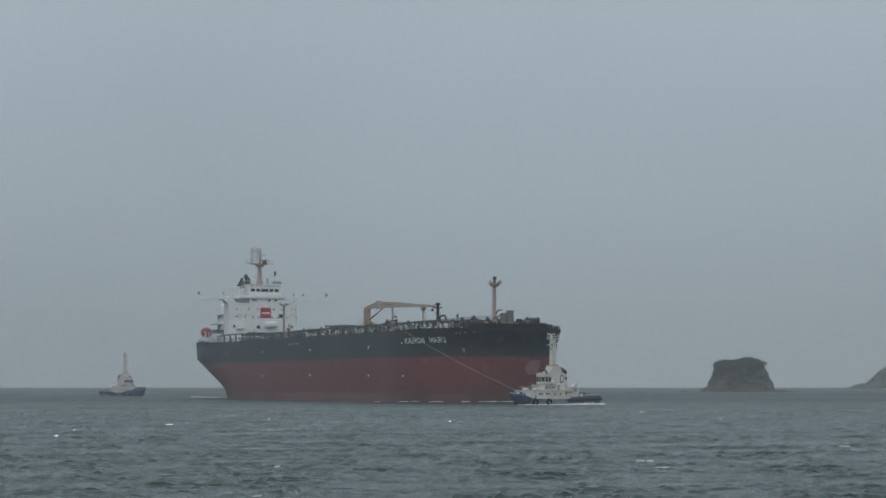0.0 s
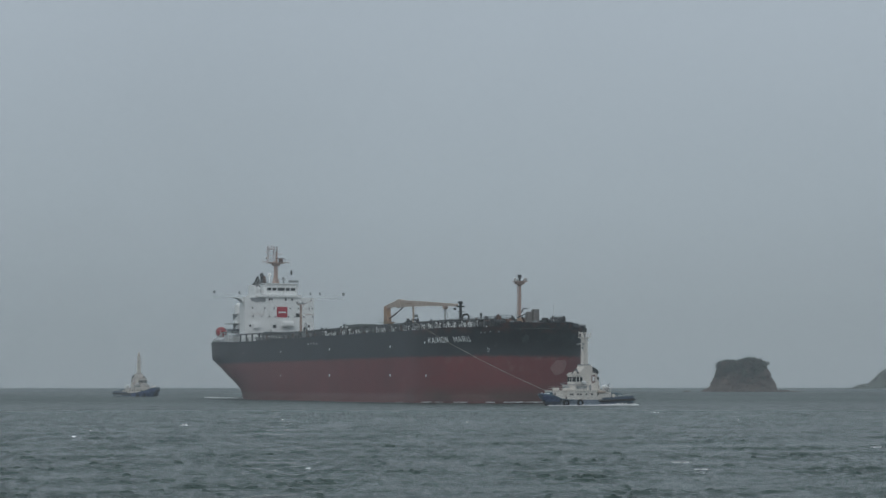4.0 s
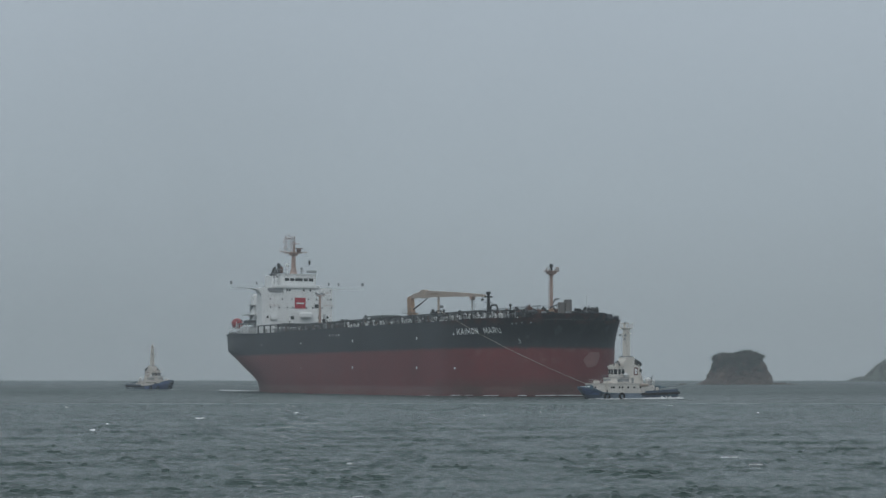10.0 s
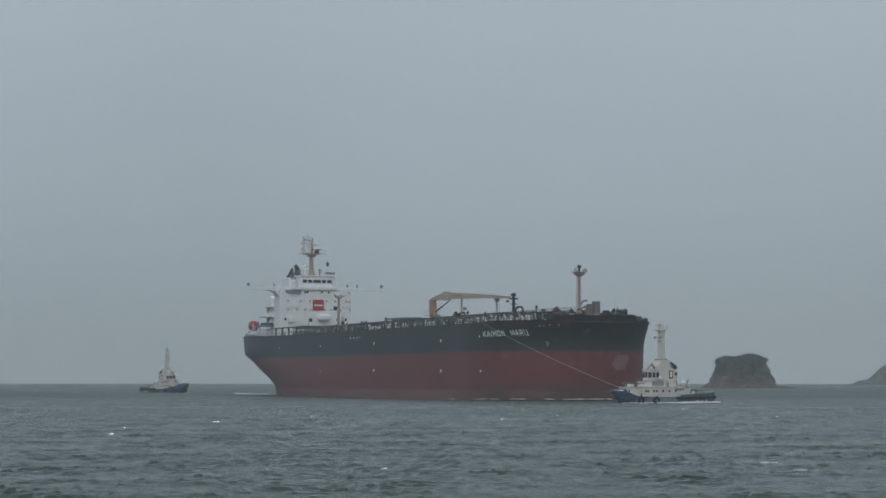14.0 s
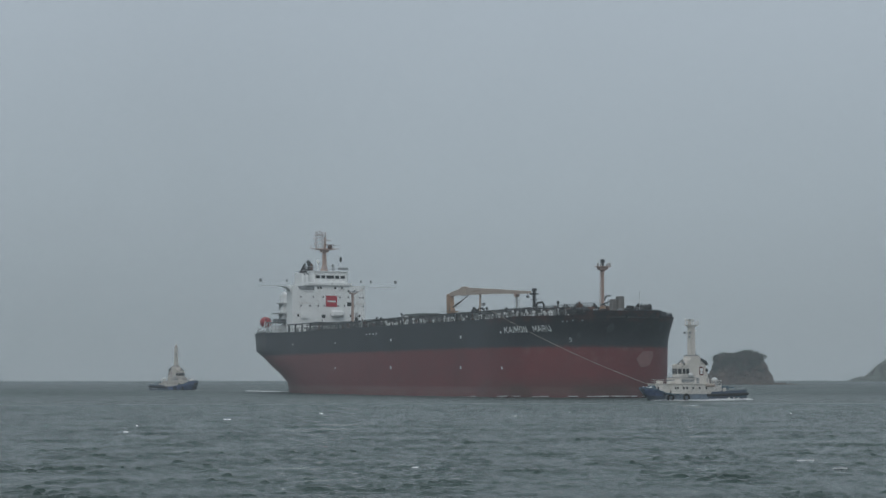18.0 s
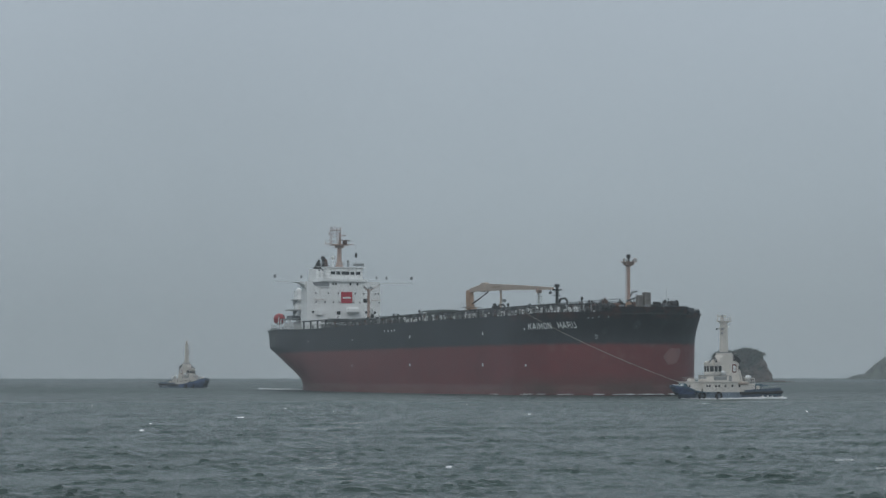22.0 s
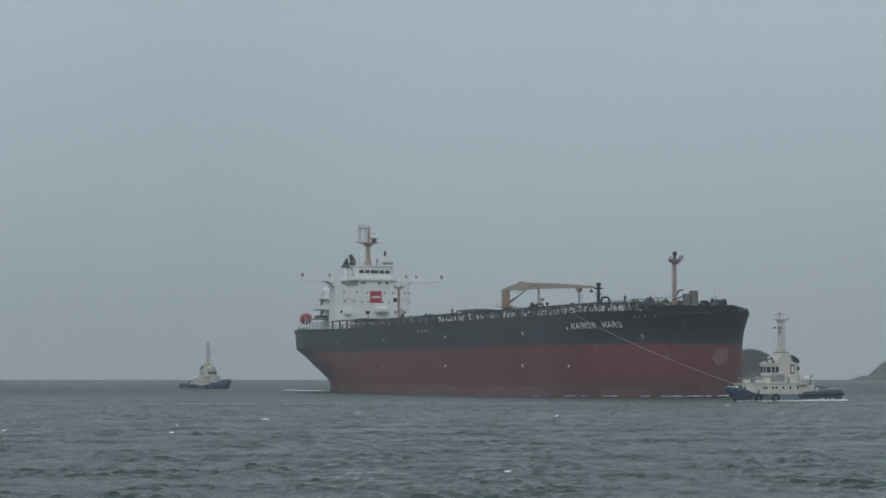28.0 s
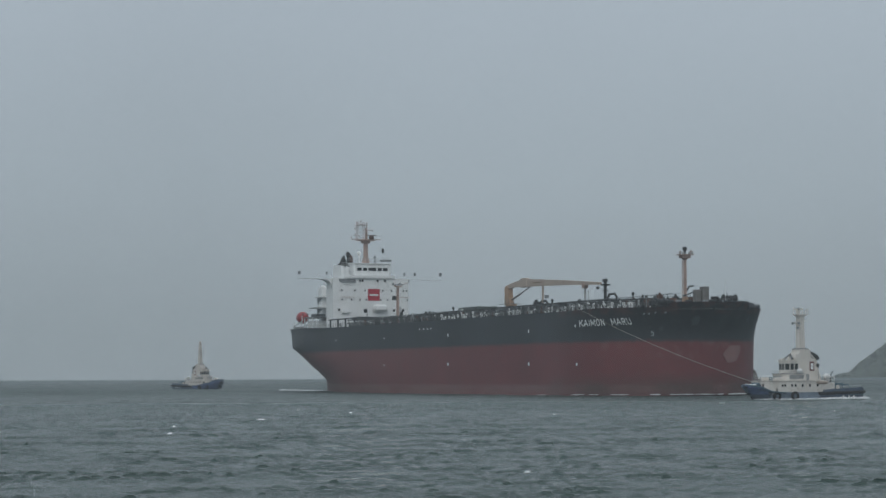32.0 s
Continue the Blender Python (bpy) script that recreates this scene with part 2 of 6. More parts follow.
def sea_material():
    """Wind-roughened water: a dull gloss over a dark green-grey body."""
    m = bpy.data.materials.new("grey_green_sea")
    m.use_nodes = True
    t = m.node_tree
    b = t.nodes["Principled BSDF"]
    b.inputs["Roughness"].default_value, b.inputs["IOR"].default_value = 0.10, 1.25
    co = t.nodes.new("ShaderNodeTexCoord")
    patch = node(t, "ShaderNodeTexNoise", Scale=0.02, Detail=3.0)
    t.links.new(co.outputs["Object"], patch.inputs["Vector"])
    hue = ramp(t, patch.outputs["Fac"], [(0.3, (0.039, 0.065, 0.061)), (0.7, (0.054, 0.085, 0.080))])
    t.links.new(hue.outputs[0], b.inputs["Base Color"])
    stretch = node(t, "ShaderNodeMapping", Scale=(0.8, 1.2, 1.0))
    t.links.new(co.outputs["Object"], stretch.inputs["Vector"])
    ripple = node(t, "ShaderNodeTexNoise", Scale=4.0, Detail=4.0, Roughness=0.6)
    chop = node(t, "ShaderNodeTexNoise", Scale=0.95, Detail=3.0, Roughness=0.55)
    t.links.new(stretch.outputs[0], ripple.inputs["Vector"])
    t.links.new(stretch.outputs[0], chop.inputs["Vector"])
    # facets of the chop: the surface leans at random by its own grain
    shape = t.nodes.new("ShaderNodeNewGeometry")
    lean, tilt, facet, unit = (t.nodes.new("ShaderNodeVectorMath") for _ in range(4))
    lean.operation, tilt.operation, facet.operation, unit.operation = "SUBTRACT", "MULTIPLY", "ADD", "NORMALIZE"
    lean.inputs[1].default_value, tilt.inputs[1].default_value = (0.5, 0.5, 0.5), (0.8, 1.1, 0.0)
    # gusts: long cross-wind patches where the chop stands steeper
    lie = node(t, "ShaderNodeMapping", Scale=(0.35, 1.0, 1.0))
    t.links.new(co.outputs["Object"], lie.inputs["Vector"])
    gust = node(t, "ShaderNodeTexNoise", Scale=0.09, Detail=5.0, Roughness=0.75)
    t.links.new(lie.outputs[0], gust.inputs["Vector"])
    steep = ramp(t, gust.outputs["Fac"], [(0.36, (0.5, 0.65, 0)), (0.64, (1.2, 1.5, 0))])
    # tilt and roughness rise with distance from the camera to darken far water
    off = t.nodes.new("ShaderNodeVectorMath")
    off.operation = "LENGTH"
    t.links.new(co.outputs["Object"], off.inputs[0])
    far_tilt = node(t, "ShaderNodeMapRange")
    for key, value in (("From Min", 80.0), ("From Max", 600.0), ("To Min", 0.35), ("To Max", 2.2)):
        far_tilt.inputs[key].default_value = value
    t.links.new(off.outputs["Value"], far_tilt.inputs["Value"])
    grit = node(t, "ShaderNodeMapRange")
    for key, value in (("From Min", 80.0), ("From Max", 600.0), ("To Min", 0.12), ("To Max", 0.42)):
        grit.inputs[key].default_value = value
    t.links.new(off.outputs["Value"], grit.inputs["Value"])
    t.links.new(grit.outputs[0], b.inputs["Roughness"])
    far_lean = t.nodes.new("ShaderNodeVectorMath")
    far_lean.operation = "SCALE"
    t.links.new(steep.outputs[0], far_lean.inputs[0])
    t.links.new(far_tilt.outputs[0], far_lean.inputs["Scale"])
    t.links.new(far_lean.outputs[0], tilt.inputs[1])
    t.links.new(chop.outputs["Color"], lean.inputs[0])
    t.links.new(lean.outputs[0], tilt.inputs[0])
    t.links.new(tilt.outputs[0], facet.inputs[0])
    t.links.new(shape.outputs["Normal"], facet.inputs[1])
    t.links.new(facet.outputs[0], unit.inputs[0])
    # short wavelets with sharp crests lying across the wind
    across = node(t, "ShaderNodeMapping", Scale=(0.55, 1.5, 1.0))
    t.links.new(co.outputs["Object"], across.inputs["Vector"])
    wavelet = node(t, "ShaderNodeTexNoise", Scale=1.6, Detail=2.0, Roughness=0.5)
    wavelet.noise_type = "RIDGED_MULTIFRACTAL"
    t.links.new(across.outputs[0], wavelet.inputs["Vector"])
    first = node(t, "ShaderNodeBump", Strength=1.0, Distance=0.08)
    t.links.new(wavelet.outputs["Fac"], first.inputs["Height"])
    t.links.new(unit.outputs[0], first.inputs["Normal"])
    second = node(t, "ShaderNodeBump", Strength=1.0, Distance=0.09)
    t.links.new(ripple.outputs["Fac"], second.inputs["Height"])
    t.links.new(first.outputs[0], second.inputs["Normal"])
    t.links.new(second.outputs[0], b.inputs["Normal"])
    return m


SEA = sea_material()

# ---------------------------------------------------------------- mesh tools
def box(bm, x0, x1, y0, y1, z0, z1, bevel=0.0):
    r = bmesh.ops.create_cube(bm, size=1.0)
    for v in r["verts"]:
        v.co = Vector(((x0 + x1) / 2 + v.co.x * (x1 - x0), (y0 + y1) / 2 + v.co.y * (y1 - y0), (z0 + z1) / 2 + v.co.z * (z1 - z0)))
    if bevel:
        edges = list({e for v in r["verts"] for e in v.link_edges})
        bmesh.ops.bevel(bm, geom=edges, offset=bevel, segments=1, affect="EDGES")
    return bm


def tube(bm, a, b, r0, r1=None, n=8, caps=True):
    """A round bar from a to b, from one radius to another."""
    a, b = Vector(a), Vector(b)
    r1 = r0 if r1 is None else r1
    turn = (b - a).to_track_quat("Z", "Y").to_matrix()
    rings = [[bm.verts.new(c + turn @ Vector((r * math.cos(k * math.tau / n), r * math.sin(k * math.tau / n), 0))) for k in range(n)]
             for c, r in ((a, r0), (b, r1))]
    for k in range(n):
        bm.faces.new((rings[0][k], rings[0][(k + 1) % n], rings[1][(k + 1) % n], rings[1][k]))
    if caps:
        bm.faces.new(rings[0][::-1]), bm.faces.new(rings[1])
    return bm


def run(bm, points, r, n=6):
    for a, b in zip(points, points[1:]):
        tube(bm, a, b, r, n=n)
    return bm


def slab(bm, outline, z0, z1):
    """An upright prism over a plan outline, run anticlockwise."""
    lo, hi = ([bm.verts.new((x, y, z)) for x, y in outline] for z in (z0, z1))
    k = len(outline)
    for i in range(k):
        bm.faces.new((lo[i], lo[(i + 1) % k], hi[(i + 1) % k], hi[i]))
    bm.faces.new(lo[::-1]), bm.faces.new(hi)
    return bm


def plate(bm, profile, y0, y1):
    """A slab across the ship: an outline in x and z, from y0 to y1."""
    a, b = ([bm.verts.new((x, y, z)) for x, z in profile] for y in (y0, y1))
    k = len(profile)
    for i in range(k):
        bm.faces.new((a[i], a[(i + 1) % k], b[(i + 1) % k], b[i]))
    bm.faces.new(a[::-1]), bm.faces.new(b)
    bmesh.ops.recalc_face_normals(bm, faces=bm.faces[:])
    return bm


def ball(bm, centre, rx, ry, rz, u=14, v=8):
    r = bmesh.ops.create_uvsphere(bm, u_segments=u, v_segments=v, radius=1.0)
    for w in r["verts"]:
        w.co = Vector(centre) + Vector((w.co.x * rx, w.co.y * ry, w.co.z * rz))
    return bm


def part(name, bm, mat, parent, label="", smooth=False):
    """Links a bmesh as one mesh object under a thing or a part."""
    data = bpy.data.meshes.new(name)
    for f in bm.faces:
        f.smooth = smooth
    bm.to_mesh(data)
    bm.free()
    for one in mat if isinstance(mat, (list, tuple)) else (mat,):
        data.materials.append(one)
    ob = new(name, data)
    ob.parent = parent
    if label:
        tagged(ob, label)
    return ob


def twin(name, ob, x, y, z, parent, turn=0):
    """Another piece on the mesh of ob."""
    o = new(name, ob.data)
    o.parent = parent
    o.matrix_basis = pose(x, y, z, 0, 0, turn)
    return o


BM = bmesh.new


# ---------------------------------------------------------------- sea
def sea():
    """One round sheet of water out to the horizon; waves and mesh are finest near the camera and in its view."""
    rng = np.random.default_rng(4)
    inner = np.linspace(-21, 17, 820)
    outer = np.linspace(17, 339, 50)[1:-1]
    ang = np.radians(90 - np.concatenate([inner, outer]))
    rad = np.concatenate([[0.01, 12, 25, 38], np.geomspace(56, 130, 600), np.geomspace(130, 420, 700)[1:], np.geomspace(420, 620, 70)[1:], np.geomspace(620, 4950, 90)[1:]])
    a, r = np.meshgrid(ang, rad)
    x, y = r * np.cos(a), r * np.sin(a)
    z = np.zeros_like(x)
    total, shift_x, shift_y = 0.0, np.zeros_like(x), np.zeros_like(x)
    # the short waves run in groups, with slack water between
    group = np.zeros_like(x)
    for k in range(14):
        lam, way = rng.uniform(5, 22), math.radians(-80 + rng.normal(0, 55))
        group += np.sin((x * math.cos(way) + y * math.sin(way)) * math.tau / lam + rng.uniform(0, math.tau)) / math.sqrt(7)
    group = np.clip(0.9 + 0.23 * group, 0.45, 1.5)
    for length, height, count, spread in ((11.0, 0.012, 6, 20), (5.0, 0.009, 10, 24), (2.0, 0.0105, 18, 27), (1.05, 0.0138, 28, 31), (0.62, 0.0108, 30, 34), (0.4, 0.0045, 18, 40)):
        for k in range(count):
            lam = length * rng.uniform(0.75, 1.3)
            way = math.radians(-75 + rng.normal(0, spread))
            kx, ky = math.cos(way) * math.tau / lam, math.sin(way) * math.tau / lam
            fade = np.clip(1.5 - r / (lam * 300), 0, 1)
            grow = np.clip(0.6 + r / 220, 0, 2.7) if lam > 2 else np.clip(0.82 + r / 500, 0, 1.4)  # wave height grows with distance from the camera to keep far texture
            size = (group if lam < 3.5 else 1.0) * grow * height / math.sqrt(count / 2) * fade
            phase = kx * x + ky * y + rng.uniform(0, math.tau)
            z += size * np.sin(phase)
            if lam < 3.5:  # steep crests: the water crowds towards them
                crowd = 1.9 * size * np.cos(phase)
                shift_x += math.cos(way) * crowd
                shift_y += math.sin(way) * crowd
        total += height ** 2
    crest = math.sqrt(total)
    z = np.clip(z + 0.2 * (z * z / crest - crest), -3 * crest, 4.5 * crest)
    x, y = x + shift_x, y + shift_y
    rows, cols = x.shape
    verts = np.stack([x, y, z], -1).reshape(-1, 3)
    i = np.arange(rows - 1)[:, None] * cols
    j = np.arange(cols)[None, :]
    k = (j + 1) % cols
    quads = np.stack([i + j, i + cols + j, i + cols + k, i + k], -1).reshape(-1, 4)
    data = bpy.data.meshes.new("water")
    data.vertices.add(len(verts)), data.loops.add(quads.size), data.polygons.add(len(quads))
    data.vertices.foreach_set("co", verts.ravel())
    data.loops.foreach_set("vertex_index", quads.ravel())
    data.polygons.foreach_set("loop_start", np.arange(0, quads.size, 4))
    data.polygons.foreach_set("use_smooth", np.ones(len(quads), bool))
    data.update(calc_edges=True)
    data.materials.append(SEA)
    return tagged(new("water", data), "choppy grey-green sea under an overcast sky", "sea", kind="structure")


water = sea()

# ---------------------------------------------------------------- the tanker
DECK_Z, PAINT_Z, HALF, LENGTH = 16.9, 10.6, 20.0, 228.2


def table(z, rows):
    return float(np.interp(z, [r[0] for r in rows], [r[1] for r in rows]))


def stern_x(z):
    return table(z, ((-2, 8.5), (0, 8.3), (3.2, 8.0), (5.4, 6.0), (7.5, 4.0), (10, 1.5), (12.4, 0.0)))


def stern_w(z):
    return table(z, ((-2, 2.6), (0, 2.8), (3.2, 2.9), (5.4, 4.4), (7.5, 6.3), (10, 8.1), (12.4, 10.6), (16.9, 11.0)))


def stem_x(z):
    return table(z, ((-2, 224.0), (0, 224.2), (11, 224.8), (13, 225.2), (15, 226.5), (17, LENGTH), (19, LENGTH)))


def fore_x(z):
    """Where the rounding of the bow begins; further aft low down."""
    return table(z, ((0, 200.5), (11.5, 201.0), (13.5, 201.6), (16.5, 203.0)))


def half(x, z):
    """Half the hull's breadth at a place along it and a height."""
    s = min(1, max(0, (x - stern_x(z)) / table(z, ((0, 75), (12.4, 42)))))
    w = stern_w(z)
    aft = w + (HALF - w) * (1 - (1 - s) ** 1.4)
    x0 = fore_x(z)
    q = min(1, max(0, (x - x0) / (stem_x(z) - x0)))
    return min(aft, HALF * max(0, 1 - q ** 2.2) ** (1 / 2.2))


def top_z(x):
    """The hull's upper edge: the main deck, then the raised bulwark round the stem."""
    s = min(1, max(0, (10.2 - half(x, 16.9)) / 3.0)) if x > 210 else 0
    return DECK_Z + 0.5 * min(1, max(0, (60 - x) / 25)) + 0.45 * min(1, max(0, (14 - x) / 8)) + 0.25 * min(1, max(0, (x - 206) / 8)) + 1.0 * s * s * (3 - 2 * s)


def hull(parent):
    levels = [-2, 0, 1.6, 3.2, 4.3, 5.4, 6.5, 7.5, 8.7, 9.8, PAINT_Z, 11.5, 12.4, 14, 15.5, DECK_Z, 99]
    us = [0, 0.01, 0.025, 0.05, 0.08, 0.11, 0.14, 0.18, 0.23, 0.3, 0.45, 0.6, 0.75, 0.86, 0.885]
    us += [1 - 0.115 * (1 - k / 26) ** 1.7 for k in range(1, 27)]
    bm = BM()
    grid = {}
    for side in (-1, 1):
        for i, z in enumerate(levels):
            for j, u in enumerate(us):
                x = stern_x(min(z, 17)) + u * (stem_x(min(z, 17)) - stern_x(min(z, 17)))
                zz = top_z(x) if z == 99 else z
                if u == 1 and side == 1:
                    grid[side, i, j] = grid[-1, i, j]
                else:
                    wide = half(x, min(z, 17))
                    way = Vector((max(0, x - 207) / 21, side * wide / HALF)).normalized() * 0.5 * max(0, zz - DECK_Z)
                    grid[side, i, j] = bm.verts.new((x + way.x, side * wide + way.y, zz))
    for side in (-1, 1):
        for i in range(len(levels) - 1):
            for j in range(len(us) - 1):
                q = [grid[side, i, j], grid[side, i, j + 1], grid[side, i + 1, j + 1], grid[side, i + 1, j]]
                bm.faces.new(list(dict.fromkeys(q))[::-side])
    for i in range(len(levels) - 1):
        bm.faces.new((grid[1, i, 0], grid[-1, i, 0], grid[-1, i + 1, 0], grid[1, i + 1, 0]))
    bmesh.ops.remove_doubles(bm, verts=bm.verts[:], dist=0.001)
    bmesh.ops.recalc_face_normals(bm, faces=bm.faces[:])
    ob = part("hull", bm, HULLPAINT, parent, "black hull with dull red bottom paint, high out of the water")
    for f in ob.data.polygons:
        f.use_smooth = True
    ob.data.set_sharp_from_angle(angle=radians(35))
    return ob


def deck_outline(z, x0, x1, n, inset):
    xs = [x0 + (x1 - x0) * k / n for k in range(n + 1)]
    side = [(x, max(0.02, half(x, min(z, 17)) - inset)) for x in xs]
    return [(x, -w) for x, w in side] + [(x, w) for x, w in reversed(side)]


ship = tagged(new("tanker_ship"), "large black and dull-red oil tanker with a white accommodation block aft", "ship")
hull(ship)
part("main_deck", slab(BM(), deck_outline(16.9, 0.05, 213, 40, 0.3), 16.5, 16.8), DECK, ship, "grey painted steel deck")
part("forecastle_deck", slab(BM(), deck_outline(17, 207, 229.3, 24, 0.4), 16.7, 16.95), DECK, ship)



def bow_point(theta, z, out=0.04):
    """A place on the rounded bow, by its angle from the flat side (0) past the stem (90) to the other side."""
    c, s = math.cos(radians(theta)), abs(math.sin(radians(theta)))
    x = fore_x(z) + (stem_x(min(z, 17)) - fore_x(z)) * s ** (2 / 2.2)
    y = -math.copysign(HALF * abs(c) ** (2 / 2.2), c)
    d = Vector((s, -c * 1.3, 0)).normalized() * out
    return Vector((x + d.x, y + d.y, z))


# ---- accommodation block, bridge, funnel and masts
FACE = 38.5
accom = part("accommodation", plate(BM(), [(33, 16.8), (FACE, 16.8), (FACE, 31.2), (36.4, 31.2), (35.2, 30.9), (34.2, 30.2), (33.4, 29), (33, 27.4)], -11.6, 10.6), WHITE, ship, "white five-storey deckhouse block")
for z, ys, w, h in ((30.5, (-3.7, -2.95, 1.5, 3.6), 0.55, 0.62), (27.8, (-9.0, -5.2, -2.2, 3.0, 5.6, 9.1, 10.1), 0.42, 0.55),
                    (25.25, (-8.9, -6.2, -3.7, -1.9, 2.4, 4.4, 7.4, 10.3), 0.42, 0.5), (22.4, (-9.8, 6.3, 9.0), 0.6, 0.7)):
    for y in ys:
        part("window", box(BM(), FACE - 0.05, FACE + 0.06, y - w / 2, y + w / 2, z - h / 2, z + h / 2), GLASS if z > 30 or z < 23 else PALEGLASS, accom)
# solid panel; the shade inside the doorway is put into its dark colour
part("door", box(BM(), FACE - 0.05, FACE + 0.07, -2.6, -1.5, 21.7, 22.7), DARK, accom, "dark panel in place of an open doorway")
# flat panel proud of the wall; its grey stands for the recess
bm = BM()
niche = [(-9.9, 30.95), (-4.95, 31.0), (-4.95, 29.75), (-8.4, 29.68), (-9.3, 29.95), (-9.8, 30.4)]
front, behind = ([bm.verts.new((x, y, z)) for y, z in niche] for x in (FACE + 0.08, FACE - 0.05))
bm.faces.new(front), bm.faces.new(behind[::-1])
for k in range(6):
    bm.faces.new((front[k], behind[k], behind[(k + 1) % 6], front[(k + 1) % 6]))
bmesh.ops.recalc_face_normals(bm, faces=bm.faces[:])
balcony = part("recessed_balcony", bm, GREYBOX, accom, "flat grey panel for the recessed balcony")
part("balcony_sill", box(BM(), FACE, FACE + 0.25, -8.6, -4.9, 29.5, 29.68), WHITE, balcony)
sign = part("company_sign", box(BM(), FACE, FACE + 0.12, -1.35, 2.05, 25.0, 28.25), SIGNRED, accom, "red square company sign")
part("sign_bar", box(BM(), FACE + 0.12, FACE + 0.17, -0.9, 1.6, 26.35, 26.8), LETTER, sign, "plain white bar")
for y0, y1 in ((-9.6, -5.6), (7.6, 10.8)):
    part("ledge_rail", run(BM(), [(FACE + 0.5, y0, 25.95), (FACE + 0.5, y1, 25.95)], 0.07), SALMON, accom)
part("locker", box(BM(), FACE, FACE + 0.9, -9.1, -7.2, 21.6, 23.0, 0.05), WHITE, accom, "white deck locker")
part("stair", plate(BM(), [(FACE + 0.1, 20.5), (FACE + 1.2, 20.5), (FACE + 1.2, 20.8), (FACE + 0.1, 23.4)], 7.6, 8.4), RAIL, accom)
part("rear_house", box(BM(), 25, 33, -7.5, 7.0, 16.8, 29.5, 0.12), WHITE, ship, "white rear part of the deckhouse")

bridge = part("bridge", slab(BM(), [(33.2, -5.2), (37.0, -5.2), (37.9, -4.8), (37.9, 5.2), (37.0, 5.9), (33.2, 5.9)], 32.0, 35.2), WHITE, ship, "white wheelhouse storey")
part("aft_chart_house", slab(BM(), [(28.5, -3.6), (33.2, -3.6), (33.2, 4.4), (28.5, 4.4)], 32.0, 34.4), WHITE, ship, "white chart house behind the bridge")
part("bridge_deck", slab(BM(), [(30, -8.4), (38.6, -8.4), (39.1, -7), (39.1, 5.4), (38.6, 6.6), (30, 6.6)], 31.2, 32.0), WHITE, ship)
part("roof_edge", slab(BM(), [(33.0, -5.5), (37.6, -5.5), (38.2, -5.0), (38.2, 5.5), (37.6, 6.2), (33.0, 6.2)], 35.2, 35.45), WHITE, bridge)
for y0, y1 in ((-4.3, -2.95), (-2.6, -1.35), (-1.0, 1.35), (1.7, 2.95), (3.3, 4.7)):
    part("bridge_window", box(BM(), 37.85, 37.96, y0, y1, 33.25, 34.15), GLASS, bridge)
for side in (-1, 1):
    y0, y1 = (-21.0, -8.4) if side < 0 else (6.6, 21.0)
    wing = part("bridge_wing", box(BM(), 36.5, 37.4, y0, y1, 30.94, 31.0), WHITE, ship, "slim white bridge wing")
    part("wing_rail", run(run(BM(), [(37.3, y0, 32.1), (37.3, y1, 32.1)], 0.014), [(37.3, y0, 31.6), (37.3, y1, 31.6)], 0.012), WHITE, wing)
    for k in range(8):
        yy = y0 + (y1 - y0) * k / 7
        part("rail_post", tube(BM(), (37.3, yy, 31.0), (37.3, yy, 32.1), 0.018, n=5), WHITE, wing)
    tip = y0 if side < 0 else y1
    part("side_light", box(BM(), 36.6, 37.6, tip - 0.45 + 0.4 * (side < 0), tip + 0.05 + 0.4 * (side < 0), 32.1, 33.0, 0.05), GREYBOX, wing, "grey side-light box on the wing tip")
for y in (-12.9, 9.9, 13.0):
    part("wing_repeater", box(BM(), 36.9, 37.5, y - 0.2, y + 0.2, 32.1, 32.9, 0.05), GREYBOX, ship)

# flared bracket under the near wing
FLARE = [(-11.62, 28.4), (-11.8, 29.4), (-12.3, 30.2), (-13.1, 30.7), (-14.6, 30.93)]
bm = BM()
solid = [[bm.verts.new((x, y, z)) for y, z in FLARE + [(-11.62, 30.93)]] for x in (34.2, 37.4)]
bm.faces.new(solid[0]), bm.faces.new(solid[1][::-1])
for k in range(6):
    bm.faces.new((solid[0][k], solid[1][k], solid[1][(k + 1) % 6], solid[0][(k + 1) % 6]))
bmesh.ops.recalc_face_normals(bm, faces=bm.faces[:])
flare = part("wing_bracket", bm, WHITE, ship, "flared white bracket under the bridge wing")
# shade under the bracket, put in as a grey strip along its edge
part("bracket_edge", run(BM(), [(37.45, y, z - 0.05) for y, z in FLARE], 0.1, 6), GREYBOX, flare)

# roof of the wheelhouse
mast = part("radar_mast", tube(tube(BM(), (33, 0, 35.7), (33, 0, 37.4), 1.25, 0.7, 12), (33, 0, 37.4), (33, 0, 42.0), 0.7, 0.6, 12), SALMON, ship, "salmon-painted radar mast")
part("mast_platform", slab(slab(BM(), [(31.4, -2.3), (34.6, -2.3), (34.9, 0), (34.6, 2.3), (31.4, 2.3)], 41.9, 42.15),
                           [(32.2, -1.1), (33.8, -1.1), (33.8, 1.1), (32.2, 1.1)], 41.2, 41.9), SALMON, mast)
part("yard_arm", run(run(BM(), [(33, -4.3, 42.3), (33, 4.4, 42.3)], 0.12), [(33, -4.2, 42.3), (33, -4.2, 43.3)], 0.07), SALMON, mast)
bm = BM()
for y in (-2.6, -0.4):
    for x in (32.4, 33.6):
        tube(bm, (x, y, 42.1), (x, y * 0.8 - 0.3, 47.2), 0.085, n=6)
for k in range(4):
    z = 42.8 + 1.1 * k
    run(bm, [(32.4, -2.5 + 0.12 * k, z), (33.6, -0.6, z + 0.9)], 0.05), run(bm, [(33.6, -2.5 + 0.12 * k, z + 0.8), (32.4, -0.6, z)], 0.05)
